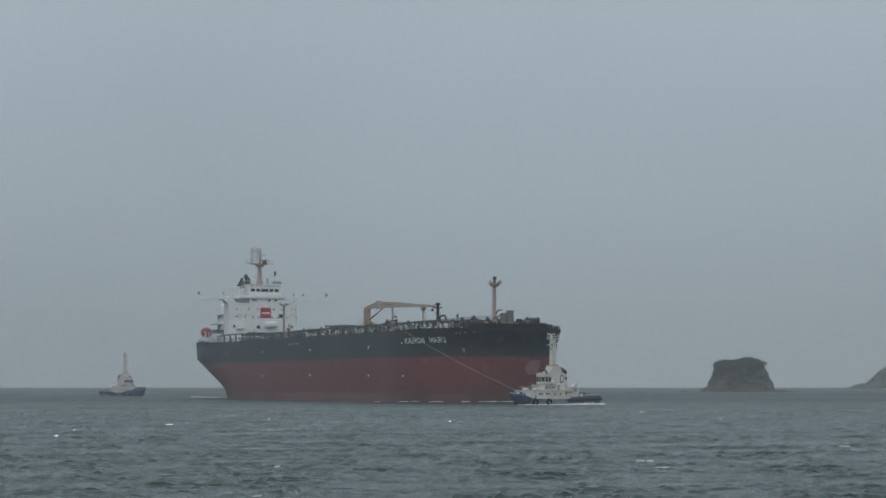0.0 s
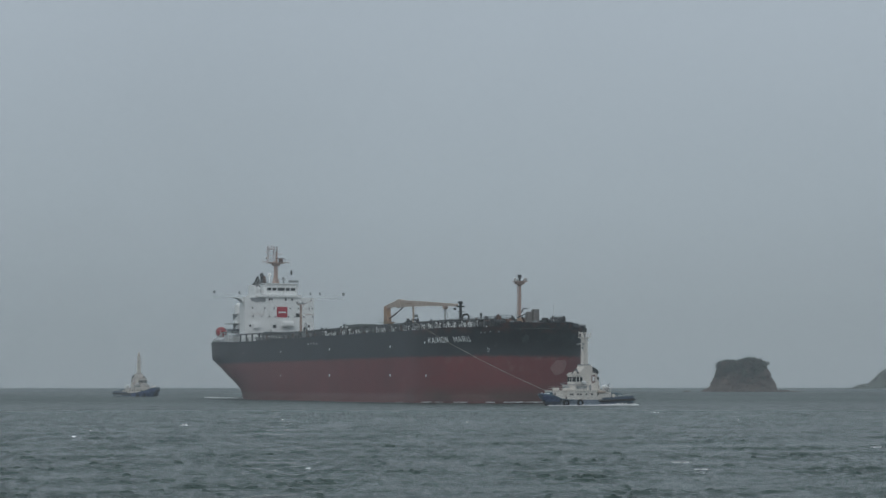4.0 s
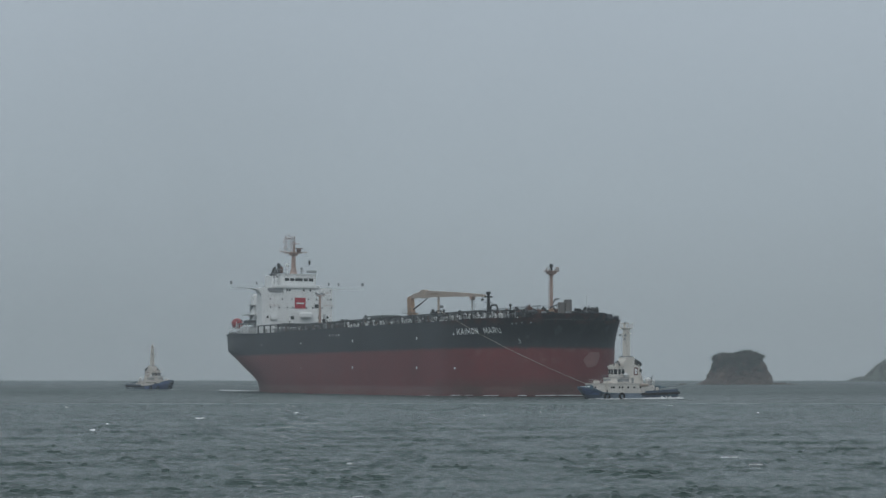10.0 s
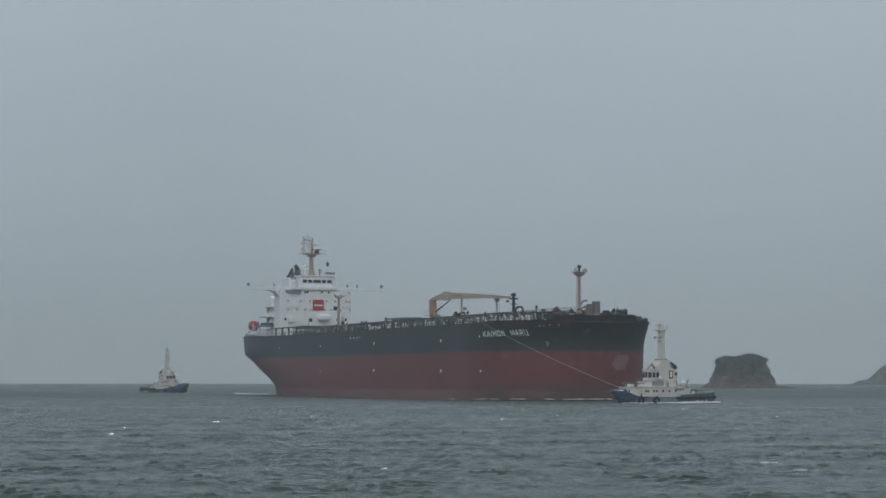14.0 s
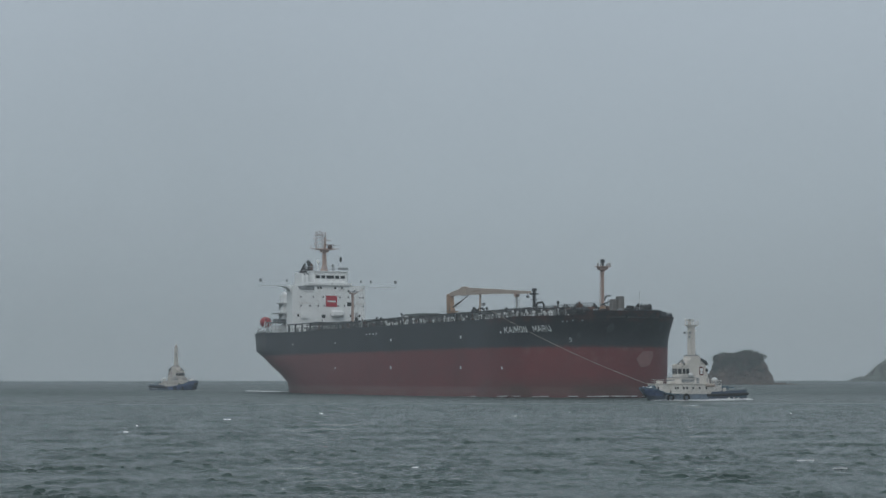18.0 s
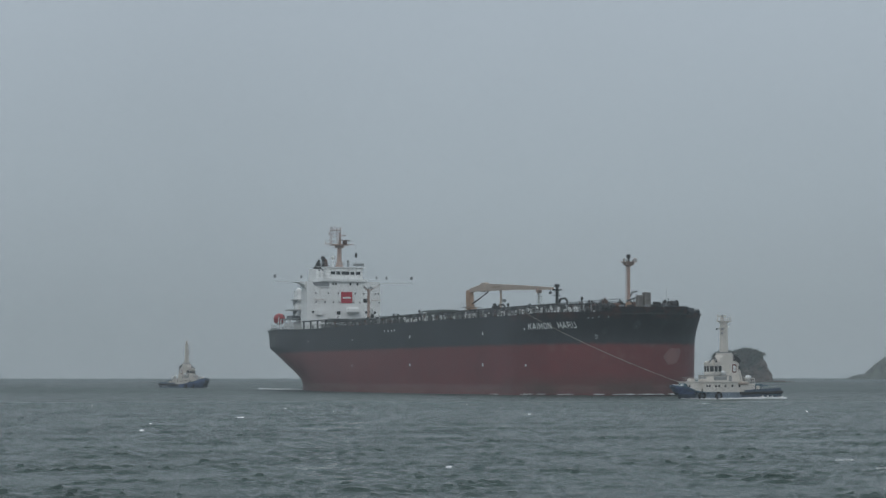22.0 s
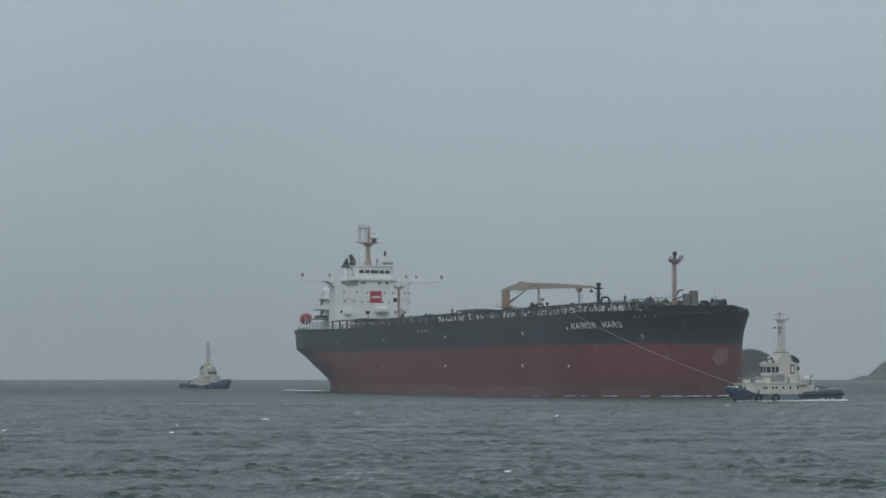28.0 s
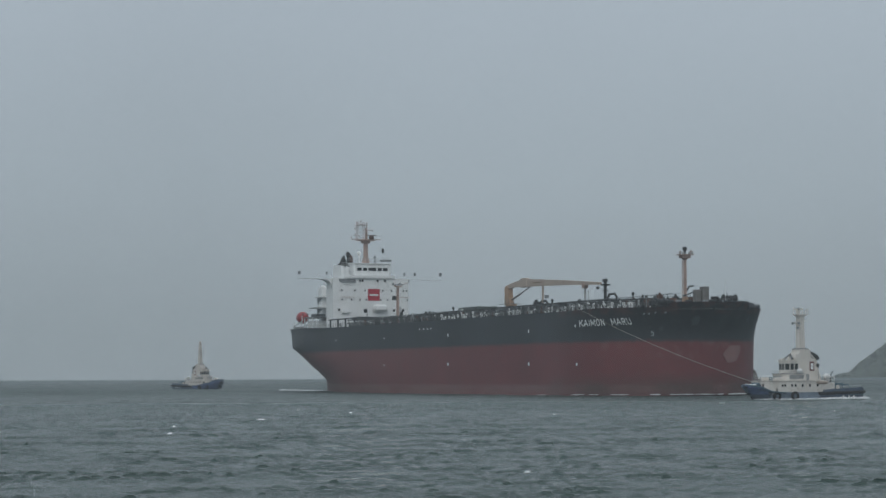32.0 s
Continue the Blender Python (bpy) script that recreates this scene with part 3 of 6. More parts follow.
for y, z in ((-2.9, 43.6), (-3.1, 45.3), (0.3, 46.9), (-1.4, 47.3), (-2.6, 47.0)):
    ball(bm, (33, y, z), 0.22, 0.22, 0.32, 8, 6)
box(bm, 31.9, 34.1, -2.9, 0.1, 46.2, 46.35)
part("lattice_tower", bm, PALEPINK, mast)
part("top_mast", tube(BM(), (33, 0.4, 42), (33, 0.4, 46.6), 0.22, 0.14, 8), PALEPINK, mast)
part("radar_scanner", box(box(BM(), 34.6, 35.1, 0.4, 1.7, 42.2, 43.2, 0.1), 34.5, 34.7, -0.4, 2.5, 43.25, 43.45), BROWN, mast, "brown radar scanner")
part("topmast_column", tube(BM(), (33.2, 0.15, 42.1), (33.2, 0.1, 45.6), 0.34, 0.22, 10), SALMON, mast)
part("upper_scanner", box(BM(), 33.4, 33.6, -0.9, 1.9, 44.7, 44.9), PALEPINK, mast)
part("signal_rail", run(BM(), [(34.6, 2.3, 42.1), (34.6, 2.3, 43.2), (34.6, 4.2, 43.2)], 0.06), RAIL, mast)
part("signal_rail", run(BM(), [(34.6, -2.3, 42.1), (34.6, -2.3, 43.2), (34.6, -4.2, 43.2)], 0.06), RAIL, mast)
part("satellite_dome", ball(tube(BM(), (34.2, -2.4, 35.7), (34.2, -2.4, 37.9), 0.16, n=8), (34.2, -2.4, 38.3), 0.55, 0.55, 0.6), WHITE, ship, "white satellite dome", True)
part("ball_shape", ball(BM(), (34.5, 4.6, 39.1), 0.4, 0.4, 0.8, 10, 6), DARK, ship, "dark signal shape on a halyard")
part("halyard", run(BM(), [(34.5, 4.3, 42.3), (34.5, 4.6, 35.8)], 0.03, 4), RAIL, ship)
part("roof_locker", box(BM(), 36.4, 37.4, 3.0, 6.0, 35.9, 36.5, 0.05), GREYBOX, ship)
part("magnetic_compass", ball(tube(BM(), (36, 1.6, 35.7), (36, 1.6, 36.9), 0.25, 0.2, 8), (36, 1.6, 37.2), 0.38, 0.38, 0.4), GREYBOX, ship, "", True)
bm = BM()
for y in (-7.5, -4.5, -1.5, 1.5, 4.5, 5.7):
    tube(bm, (38, y, 35.7), (38, y, 36.7), 0.05, n=5)
part("roof_rail", run(run(bm, [(38, -7.5, 36.7), (38, 5.7, 36.7)], 0.05), [(38, -7.5, 36.2), (38, 5.7, 36.2)], 0.04), RAIL, ship)

for k in range(5):
    part("roof_vent", tube(ball(BM(), (33 + k * 0.9, -6.0 - 0.4 * (k % 3), 34.0 + 0.5 * (k % 2)), 0.35, 0.35, 0.3, 8, 6), (33 + k * 0.9, -6.0 - 0.4 * (k % 3), 32), (33 + k * 0.9, -6.0 - 0.4 * (k % 3), 34.0 + 0.5 * (k % 2)), 0.2, n=6), (WHITE, GREYBOX)[k % 2], ship)
part("flag_deck_rail", run(run(BM(), [(38.5, -8.3, 33.0), (38.5, -5.3, 33.0)], 0.05), [(38.5, -8.3, 32.5), (38.5, -5.3, 32.5)], 0.04), RAIL, ship)

# funnel and casing behind
casing = part("engine_casing", box(BM(), 14, 24, -7.2, 7, 16.8, 29.0, 0.15), WHITE, ship, "white engine casing")
for z, y0 in ((26.3, -9.9), (23.3, -11.6)):
    part("casing_gallery", slab(BM(), [(18, y0), (22.5, y0), (23.5, -6), (16.5, -6)], z, z + 0.28), RAIL, casing, "grey side gallery")
    part("gallery_bracket", plate(BM(), [(18, z - 1.7), (22, z), (18, z)], -9.2, -8.9), GREYBOX, casing)
part("vent_trunk", ball(slab(BM(), [(18.5, -9.0), (21.5, -9.0), (21.5, -7.2), (18.5, -7.2)], 23.5, 29.0), (20, -8.1, 29.0), 1.5, 0.9, 1.0, 12, 8), WHITE, casing)
funnel = part("funnel", plate(BM(), [(14, 29.0), (22.5, 29.0), (22.0, 35.4), (15.5, 36.0)], -3.4, 2.0), WHITE, ship, "white funnel with dark exhaust pipes")
for x, y, top, r, mat in ((18.2, 0.25, 39.2, 0.62, DARK), (18.9, 0.75, 38.4, 0.5, BROWN), (17.6, -0.75, 37.5, 0.5, DARK)):
    tubes = BM()
    run(tubes, [(x, y, 34.5), (x, y, top - 0.9), (x - 0.3, y, top - 0.3), (x - 0.9, y, top)], r, 12)
    ball(tubes, (x - 0.6, y, top - 0.1), r, r, r * 0.8, 12, 8)
    part("exhaust_pipe", tubes, mat, funnel, "sooty exhaust pipe")
part("funnel_duct", run(BM(), [(18.6, -3.0, 33.9), (18.4, -2.5, 35.6), (18.2, -1.6, 37.6), (18.0, -1.1, 38.4)], 0.4, 10), DARK, funnel, "black slanting duct")
part("funnel_cap", box(BM(), 15.2, 20.5, -2.2, 2.3, 35.4, 36.5, 0.25), DARK, funnel)
part("funnel_top_rail", run(run(BM(), [(21.9, -3.3, 36.3), (21.9, 2.2, 36.3)], 0.06), [(21.9, -3.3, 35.8), (21.9, 2.2, 35.8)], 0.05), RAIL, funnel)
part("face_cover", box(BM(), FACE, FACE + 1.8, 0.0, 3.8, 22.0, 23.9, 0.5), WHITE, accom, "rounded white cover on the deckhouse front")

# ---- stern: lifeboat, mooring deck, gantry
boat = part("free_fall_lifeboat", ball(BM(), (4.8, -9.2, 21.2), 2.9, 1.7, 1.7, 18, 10), BOATRED, ship, "orange-red free-fall lifeboat", True)
part("boat_hatch", ball(BM(), (7.2, -9.2, 21.4), 0.7, 0.6, 0.7, 10, 6), BOATRED, boat, "", True)
for y in (-9.9, -8.5):
    part("boat_window", ball(BM(), (7.3, y, 22.1), 0.3, 0.25, 0.25, 8, 6), DARK, boat)
part("boat_strap", box(BM(), 4.6, 5.0, -10.95, -7.45, 21.0, 21.25), LETTER, boat, "pale grab line")
bm = BM()
for y in (-10.9, -7.9):
    run(bm, [(9.0, y, 16.8), (9.6, y, 21.6)], 0.12), run(bm, [(2.6, y, 16.8), (2.6, y, 19.6)], 0.12), run(bm, [(1.2, y, 18.4), (10.2, y, 20.2)], 0.13)
part("boat_ramp", bm, WHITE, ship, "white lifeboat launching ramp")
for x, y in ((4, -5), (9, -11), (13, -13), (6, -2)):
    part("mooring_winch", tube(box(BM(), x - 0.8, x + 0.8, y - 1.2, y + 1.2, 16.8, 17.4), (x, y - 1.1, 17.7), (x, y + 1.1, 17.7), 0.65, n=12), GREYBOX, ship)
part("aft_house", box(BM(), 17, 25, -11.5, -7.3, 16.8, 19.8, 0.1), WHITE, ship)
part("aft_canopy", box(BM(), 16, 27, -12.6, -7.3, 20.6, 20.9, 0.05), GREYBOX, ship, "grey canopy deck")
for x in (16.4, 19.5, 23.5, 26.5):
    part("canopy_post", tube(BM(), (x, -12.4, 16.8), (x, -12.4, 20.6), 0.13, n=6), WHITE, ship)
part("canopy_winch", box(BM(), 21, 26, -12, -9.5, 20.9, 21.7, 0.1), PIPE, ship)
gantry = part("pipe_gantry", box(BM(), 50, 71, -16.9, -16.3, 19.1, 19.4), PIPE, ship, "dark pipe gantry on posts")
for x in (51, 57, 63, 70):
    part("gantry_leg", box(BM(), x - 0.16, x + 0.16, -16.8, -16.4, 16.8, 19.1), PIPE, gantry)

# ---- main deck: tank domes, pipe rack, catwalk, vents
part("pump_house", box(BM(), 43, 54, -8.5, 5, 16.8, 18.4, 0.15), GREENGREY, ship, "low green-grey deckhouse before the bridge")
for x0, x1, y0, y1, z in ((43, 54.5, -9, 3, 19.6), (62, 70, -9, -3, 19.3), (74, 84, -10, -4, 19.4), (88, 95, -9, -2, 19.5), (100, 110, -10, -4, 19.5)):
    shelter = part("deck_shelter", box(BM(), x0, x1, y0, y1, z - 0.3, z, 0.06), DECK, ship, "flat dark shelter roof on posts")
    for x in (x0 + 0.4, (x0 + x1) / 2, x1 - 0.4):
        for y in (y0 + 0.3, y1 - 0.3):
            part("shelter_post", tube(BM(), (x, y, 16.8), (x, y, z - 0.3), 0.1, n=6), DULLRAIL, shelter)
part("hose_cover", plate(BM(), [(44, 19.6), (54, 19.6), (54.3, 19.9), (53, 20.15), (48, 20.3), (44, 20.0)], -8, -3), DECK, ship, "dark canvas cover")
for x, y, z in ((54, 2.6, 21.0),):
    part("vent_cowl", tube(ball(BM(), (x, y, z), 0.5, 0.5, 0.6, 10, 6), (x, y, 19), (x, y, z), 0.25, n=8), DARK, ship)
kingpost = part("king_post", tube(BM(), (58, 0, 16.8), (58, 0, 28.2), 0.42, 0.34, 10), SALMON, ship, "salmon-painted light post")
part("post_platform", slab(BM(), [(57.3, -0.9), (58.7, -0.9), (58.7, 0.9), (57.3, 0.9)], 28.1, 28.3), SALMON, kingpost)
part("post_arm", run(run(BM(), [(58, 0, 27.6), (58, -0.9, 28.6), (58, -1.3, 29.1)], 0.16), [(58, 0, 27.4), (58, 1.6, 28.6), (58, 3.3, 29.5)], 0.07), SALMON, kingpost)
part("post_tray", box(BM(), 57.4, 58.6, -1.4, 1.5, 28.5, 28.72, 0.05), GREYBOX, kingpost)
for y, z in ((-1.3, 28.72), (0.6, 28.72), (3.2, 29.4)):
    part("flood_light", box(BM(), 57.8, 58.4, y - 0.15, y + 0.15, z, z + 0.4, 0.05), GREYBOX, kingpost)
part("post_lamp", box(BM(), 57.6, 58.3, -1.5, -0.5, 24.5, 25.6, 0.08), DARK, kingpost)

rack_y = (-4.2, -3.1, -2.0, 2.0, 3.1, 4.2)
for y in rack_y:
    part("cargo_pipe", tube(BM(), (55, y, 18.3), (206, y, 18.3), 0.36, n=8), PIPE, ship, "long grey cargo pipe")
walkway = part("catwalk", box(BM(), 42, 215, -0.95, 0.95, 19.0, 19.35), PIPE, ship, "raised steel catwalk along the deck")
for y in (-0.9, 0.9):
    part("catwalk_rail", run(run(BM(), [(42, y, 20.3), (214, y, 20.3)], 0.05, 5), [(42, y, 19.8), (214, y, 19.8)], 0.04, 5), PIPE, walkway)
for x0, x1, y, z in ((60, 112, -6.6, 19.3), (60, 112, 6.2, 19.5), (134, 208, -6.2, 19.3), (134, 208, 6.2, 19.4)):
    part("stripping_line", tube(tube(BM(), (x0, y, z), (x1, y, z), 0.26, n=8), (x0, y - 0.7, z - 0.3), (x1, y - 0.7, z - 0.3), 0.2, n=8), DECK, ship, "dark painted deck pipe")
for x in range(62, 208, 6):
    if not 112 < x < 136:
        part("line_support", box(BM(), x - 0.12, x + 0.12, -7.5, -6.0, 16.8, 19.0), DECK, ship)
for x, y, w, top in ((71, 3, 3, 19.9), (92, 3, 4, 20.2), (104, 2, 3, 20.0)):
    part("deck_tank", box(BM(), x - w, x + w, y - 1.5, y + 1.5, 18.6, top, 0.2), DECK, ship, "low dark deck tank")
    for e in (-0.8, 0.8):
        part("tank_leg", box(BM(), x + w * e - 0.2, x + w * e + 0.2, y - 1.2, y + 1.2, 16.8, 18.6), DECK, ship)
for y, z in ((-1.7, 19.1), (-2.3, 19.4), (1.7, 19.2)):
    part("fore_pipe", tube(BM(), (134, y, z), (213, y, z), 0.24, n=8), DECK, ship, "dark deck pipe beside the catwalk")
for k in range(26):
    x = 136 + 3.0 * k
    part("pipe_prop", box(BM(), x - 0.13, x + 0.13, -9.2, -8.95, 16.8, 19.0), (PIPE, DARK, DECK)[k % 3], ship)
    if k % 2:
        part("cross_pipe", tube(BM(), (x, -9.1, 18.9), (x + 1.5, -2.0, 19.4), 0.12, n=6), PIPE, ship)
trestle = BM()
box(trestle, -0.2, 0.2, -5, 5, 17.7, 17.95)
for y in (-4.7, -0.8, 0.8, 4.7):
    box(trestle, -0.15, 0.15, y - 0.15, y + 0.15, 16.8, 17.7 if abs(y) > 2 else 19.05)
first = part("pipe_trestle", trestle, PIPE, ship)
first.location = (60, 0, 0)
for x in range(68, 210, 8):
    twin("pipe_trestle", first, x, 0, 0, ship)
stanchion = part("catwalk_post", tube(BM(), (0, -0.9, 19.3), (0, -0.9, 20.3), 0.05, n=5), PIPE, walkway)
stanchion.location = (44, 0, 0)
for x in range(47, 214, 3):
    twin("catwalk_post", stanchion, x, 0, 0, walkway)

# low raised house aft of the crane, with a pale panel
tank_house = part("deck_house", box(BM(), 118, 129.5, -7.5, -2, 16.8, 20.45, 0.15), GREENGREY, ship, "dark green-grey deck house")
part("pale_panel", box(BM(), 119, 121.4, -7.6, -7.5, 19.4, 20.0), LETTER, tank_house, "pale square panel")
for k in range(9):
    x = 66 + 16 * k
    for y in (-11.5, 9.5):
        part("tank_hatch", tube(tube(BM(), (x, y, 16.8), (x, y, 17.9), 0.9, n=12), (x, y, 17.9), (x, y, 18.1), 1.05, n=12), DECK, ship)
rng = random.Random(7)
for k in range(30):
    x, y = 70 + 4.6 * k + rng.uniform(-1, 1), rng.choice((-14.5, -13, -8, -6.5, 7))
    h = rng.choice((1.6, 2.2, 2.6, 3.3))
    part("tank_vent", tube(tube(BM(), (x, y, 16.8), (x, y, 16.8 + h), 0.11, n=6), (x, y, 16.8 + h), (x, y, 17.05 + h), 0.2, 0.16, 8), rng.choice((PIPE, DECK, DARK, BROWN, RAIL)), ship)
for x, y, top in ((97, 0, 21.1), (76, 2, 20.6), (86, -3, 20.3), (195, 0, 21.0), (164, -4, 20.6)):
    part("vent_mast", tube(ball(BM(), (x, y, top), 0.35, 0.35, 0.4, 8, 6), (x, y, 18), (x, y, top), 0.16, n=6), DARK, ship)
# pale cargo manifolds and valves near the side
for k in range(15):
    x = 140 + 4.4 * k + rng.uniform(-0.9, 0.9)
    y = rng.choice((-13.2, -11.5, -15.2, -16.5))
    top = 18.0 + rng.uniform(0.2, 1.3)
    bm = BM()
    run(bm, [(x, -5, 17.7), (x, y, 17.7), (x, y, top)], 0.15, 8)
    tube(bm, (x - 0.25, y, top), (x + 0.25, y, top), 0.27, n=10)
    part("cargo_manifold", bm, (GREYBOX, DARK, PIPE, FORERAIL, PIPE)[k % 5], ship, "manifold pipe with a flange")
for k in range(12):
    x, y = 138 + 5.6 * k + rng.uniform(-1, 1), rng.uniform(-17.5, -14)
    part("valve_stand", box(tube(BM(), (x, y, 16.8), (x, y, 18.2), 0.12, n=6), x - 0.2, x + 0.2, y - 0.2, y + 0.2, 17.6, 18.3, 0.04), (LETTER, GREYBOX, DARK)[k % 3], ship)
part("drip_tray", box(BM(), 140, 162, -17.8, -10.5, 16.8, 17.2), DECK, ship)
for x0, x1, z in ((70, 100, 19.1), (104, 138, 18.9), (160, 205, 19.2)):
    part("hose_rail", run(BM(), [(x0, -8.5, z), (x1, -8.5, z)], 0.14), PIPE, ship)
    for k in range(6):
        x = x0 + (x1 - x0) * k / 5
        part("hose_rail_post", tube(BM(), (x, -8.5, 16.8), (x, -8.5, z), 0.1, n=5), PIPE, ship)

# hose crane amidships
crane = part("crane_pedestal", tube(tube(BM(), (132.4, 0, 16.8), (132.4, 0, 20.6), 1.2, 1.15, 16), (132.4, 0, 20.6), (132.4, 0, 20.9), 1.5, n=16), RUST, ship, "cream and orange hose-handling crane")
part("crane_tower", plate(BM(), [(130.2, 20.9), (133.2, 20.9), (132.7, 22.4), (132.3, 24.6), (131.9, 25.1), (130.5, 25.2), (130.1, 24.6)], -0.55, 0.55), RUST, crane, "rusty orange crane tower")


def beam(bm, spine, wide):
    """A box beam through places along the ship, each with its lower and upper edge."""
    rings = [[bm.verts.new((x, y, z)) for y, z in ((-wide, lo), (wide, lo), (wide, hi), (-wide, hi))] for x, lo, hi in spine]
    for a, b in zip(rings, rings[1:]):
        for q in range(4):
            bm.faces.new((a[q], a[(q + 1) % 4], b[(q + 1) % 4], b[q]))
    bm.faces.new(rings[0][::-1]), bm.faces.new(rings[-1])
    bmesh.ops.recalc_face_normals(bm, faces=bm.faces[:])
    return bm


part("crane_arm", beam(BM(), ((130.4, 24.3, 25.15), (134, 24.75, 25.75), (139.2, 24.72, 26.3)), 0.42), CREAM, crane, "cream inner arm of the jib")
part("crane_jib", beam(BM(), ((142.2, 24.62, 26.38), (160, 24.22, 25.38), (179.8, 23.5, 24.05)), 0.36), CREAM, crane, "long tapered cream jib")
part("jib_knuckle", box(BM(), 139.1, 142.3, -0.5, 0.5, 24.5, 26.68, 0.12), CREAM, crane)
part("jib_stiffener", box(BM(), 146, 150.5, -0.41, -0.35, 25.25, 25.4), BROWN, crane)
part("jib_ram", tube(tube(BM(), (133.2, 0, 21.9), (138.5, 0, 23.2), 0.22, n=8), (138.5, 0, 23.2), (143.3, 0, 24.5), 0.14, n=8), WARMGREY, crane, "grey hydraulic ram")
part("crane_hook", box(run(BM(), [(178.6, 0, 24), (178.6, 0, 23)], 0.06), 178.2, 179, -0.2, 0.2, 22.6, 23.1), DARK, crane)
part("crane_gallery", run(run(BM(), [(129.6, -1.7, 20.9), (135, -1.7, 20.9), (135, 1.7, 20.9)], 0.08), [(129.6, -1.7, 22.0), (135, -1.7, 22.0), (135, 1.7, 22.0)], 0.04), DULLRAIL, crane)
for x in (129.6, 131.4, 133.2, 135):
    part("gallery_post", tube(BM(), (x, -1.7, 20.9), (x, -1.7, 22.0), 0.04, n=5), DULLRAIL, crane)
part("jib_rest", tube(box(BM(), 150.2, 150.8, -0.5, 0.5, 24.75, 25.0), (150.5, 0, 16.8), (150.5, 0, 24.8), 0.27, n=10), CREAM, ship, "cream jib rest post")
part("jib_rest_lamp", box(BM(), 152, 153, -0.3, 0.3, 21.6, 22.3), GREYBOX, ship)
post = part("lamp_post", tube(BM(), (172.3, 0, 16.8), (172.3, 0, 23.4), 0.26, n=10), RAIL, ship, "pale post with a dark round lamp")
part("round_lamp", tube(BM(), (172.3, -0.5, 23.6), (172.3, 0.5, 23.6), 0.62, n=14), SALMON, post)
part("post_ladder", run(run(BM(), [(174, 0, 19), (174, 0, 22.4)], 0.07), [(172.3, 0, 22.2), (174.2, 0, 22.2)], 0.07), RAIL, post)
dark_post = part("vent_post", tube(BM(), (182.2, 0, 16.8), (182.2, 0, 24.0), 0.42, 0.34, 10), DARK, ship, "dark vent post with platforms")
part("vent_head", tube(tube(BM(), (182.2, 0, 23.2), (182.2, 0, 23.5), 1.0, 1.1, 12), (182.2, 0, 24.0), (182.2, 0, 24.6), 0.6, n=12), DARK, dark_post)
part("vent_ring", tube(BM(), (182.2, 0, 22.0), (182.2, 0, 22.15), 0.85, n=12), DARK, dark_post)
for x0, x1, z in ((183.5, 187.5, 21.3), (149, 153, 21.0)):
    bm = BM()
    run(bm, [(x0, 0, 18), (x0, 0, z - 0.6), (x0 + 0.6, 0, z), (x1 - 0.8, 0, z), (x1, 0, z - 0.6), (x1, 0, 18)], 0.24, 8)
    part("goose_neck_pipe", bm, DARK, ship, "dark bent pipe")
part("tank_cleaner", box(tube(BM(), (148, -0.5, 18), (148, -0.5, 21.4), 0.4, n=10), 147.3, 148.8, -1.0, 0.2, 19.4, 20.9, 0.1), DARK, ship, "dark pump head")
for x in (157, 161, 165, 169, 186, 191, 197, 201):
    part("deck_box", box(BM(), x - 0.35, x + 0.35, -11, -10.2, 16.8, 17.9 + 0.4 * (x % 3 == 0), 0.06), (PIPE, DARK, DECK)[x % 3], ship)

# ---- side rails
def side_rail(x0, x1, side, count):
    w0, w1 = half(x0, 16.9) - 0.35, half(x1, 16.9) - 0.35
    place = lambda u: (x0 + (x1 - x0) * u, side * (w0 + (w1 - w0) * u))
    bm = BM()
    for z in (17.25, 17.6, 17.98):
        run(bm, [(*place(0), z), (*place(1), z)], 0.028, 4)
    rail = part("railing", bm, DULLRAIL, ship)
    for k in range(count):
        twin("rail_post", DULL_POST, *place(k / count), 0, rail)


RAIL_POST = part("rail_post", tube(BM(), (0, 0, 16.8), (0, 0, 18.0), 0.04, n=5), FORERAIL, ship)
RAIL_POST.location = (206, -19.3, 0)
DULL_POST = part("rail_post", tube(BM(), (0, 0, 16.8), (0, 0, 18.0), 0.045, n=5), DULLRAIL, ship)
DULL_POST.location = (44, -19.6, 0)
for side in (-1, 1):
    for k in range(9):
        side_rail(44 + 18 * k, 62 + 18 * k, side, 10)
    for x0, x1 in ((0.3, 8), (8, 20), (20, 32), (32, 44)):
        side_rail(x0, x1, side, 6)
part("stern_rail", run(run(BM(), [(0.3, -10.6, 17.98), (0.3, 10.6, 17.98)], 0.04), [(0.3, -10.6, 17.5), (0.3, 10.6, 17.5)], 0.04), RAIL, ship)
for k in range(14):
    twin("rail_post", RAIL_POST, 0.3, -10.6 + 1.63 * k, 0, ship)

for side in (-1, 1):
    bow_rail = [bow_point(t if side < 0 else 180 - t, 16.9, -0.3) for t in range(2, 66, 4)]
    for q in range(0, 15, 5):
        points = bow_rail[q:q + 6]
        rail = part("railing", run(run(BM(), [(p.x, p.y, 18.0) for p in points], 0.025, 4), [(p.x, p.y, 17.6) for p in points], 0.025, 4), DULLRAIL, ship)
        for a, b in zip(points, points[1:]):
            for e in (0, 0.5):
                c = a.lerp(b, e)
                twin("rail_post", DULL_POST, c.x, c.y, 0.05, rail)
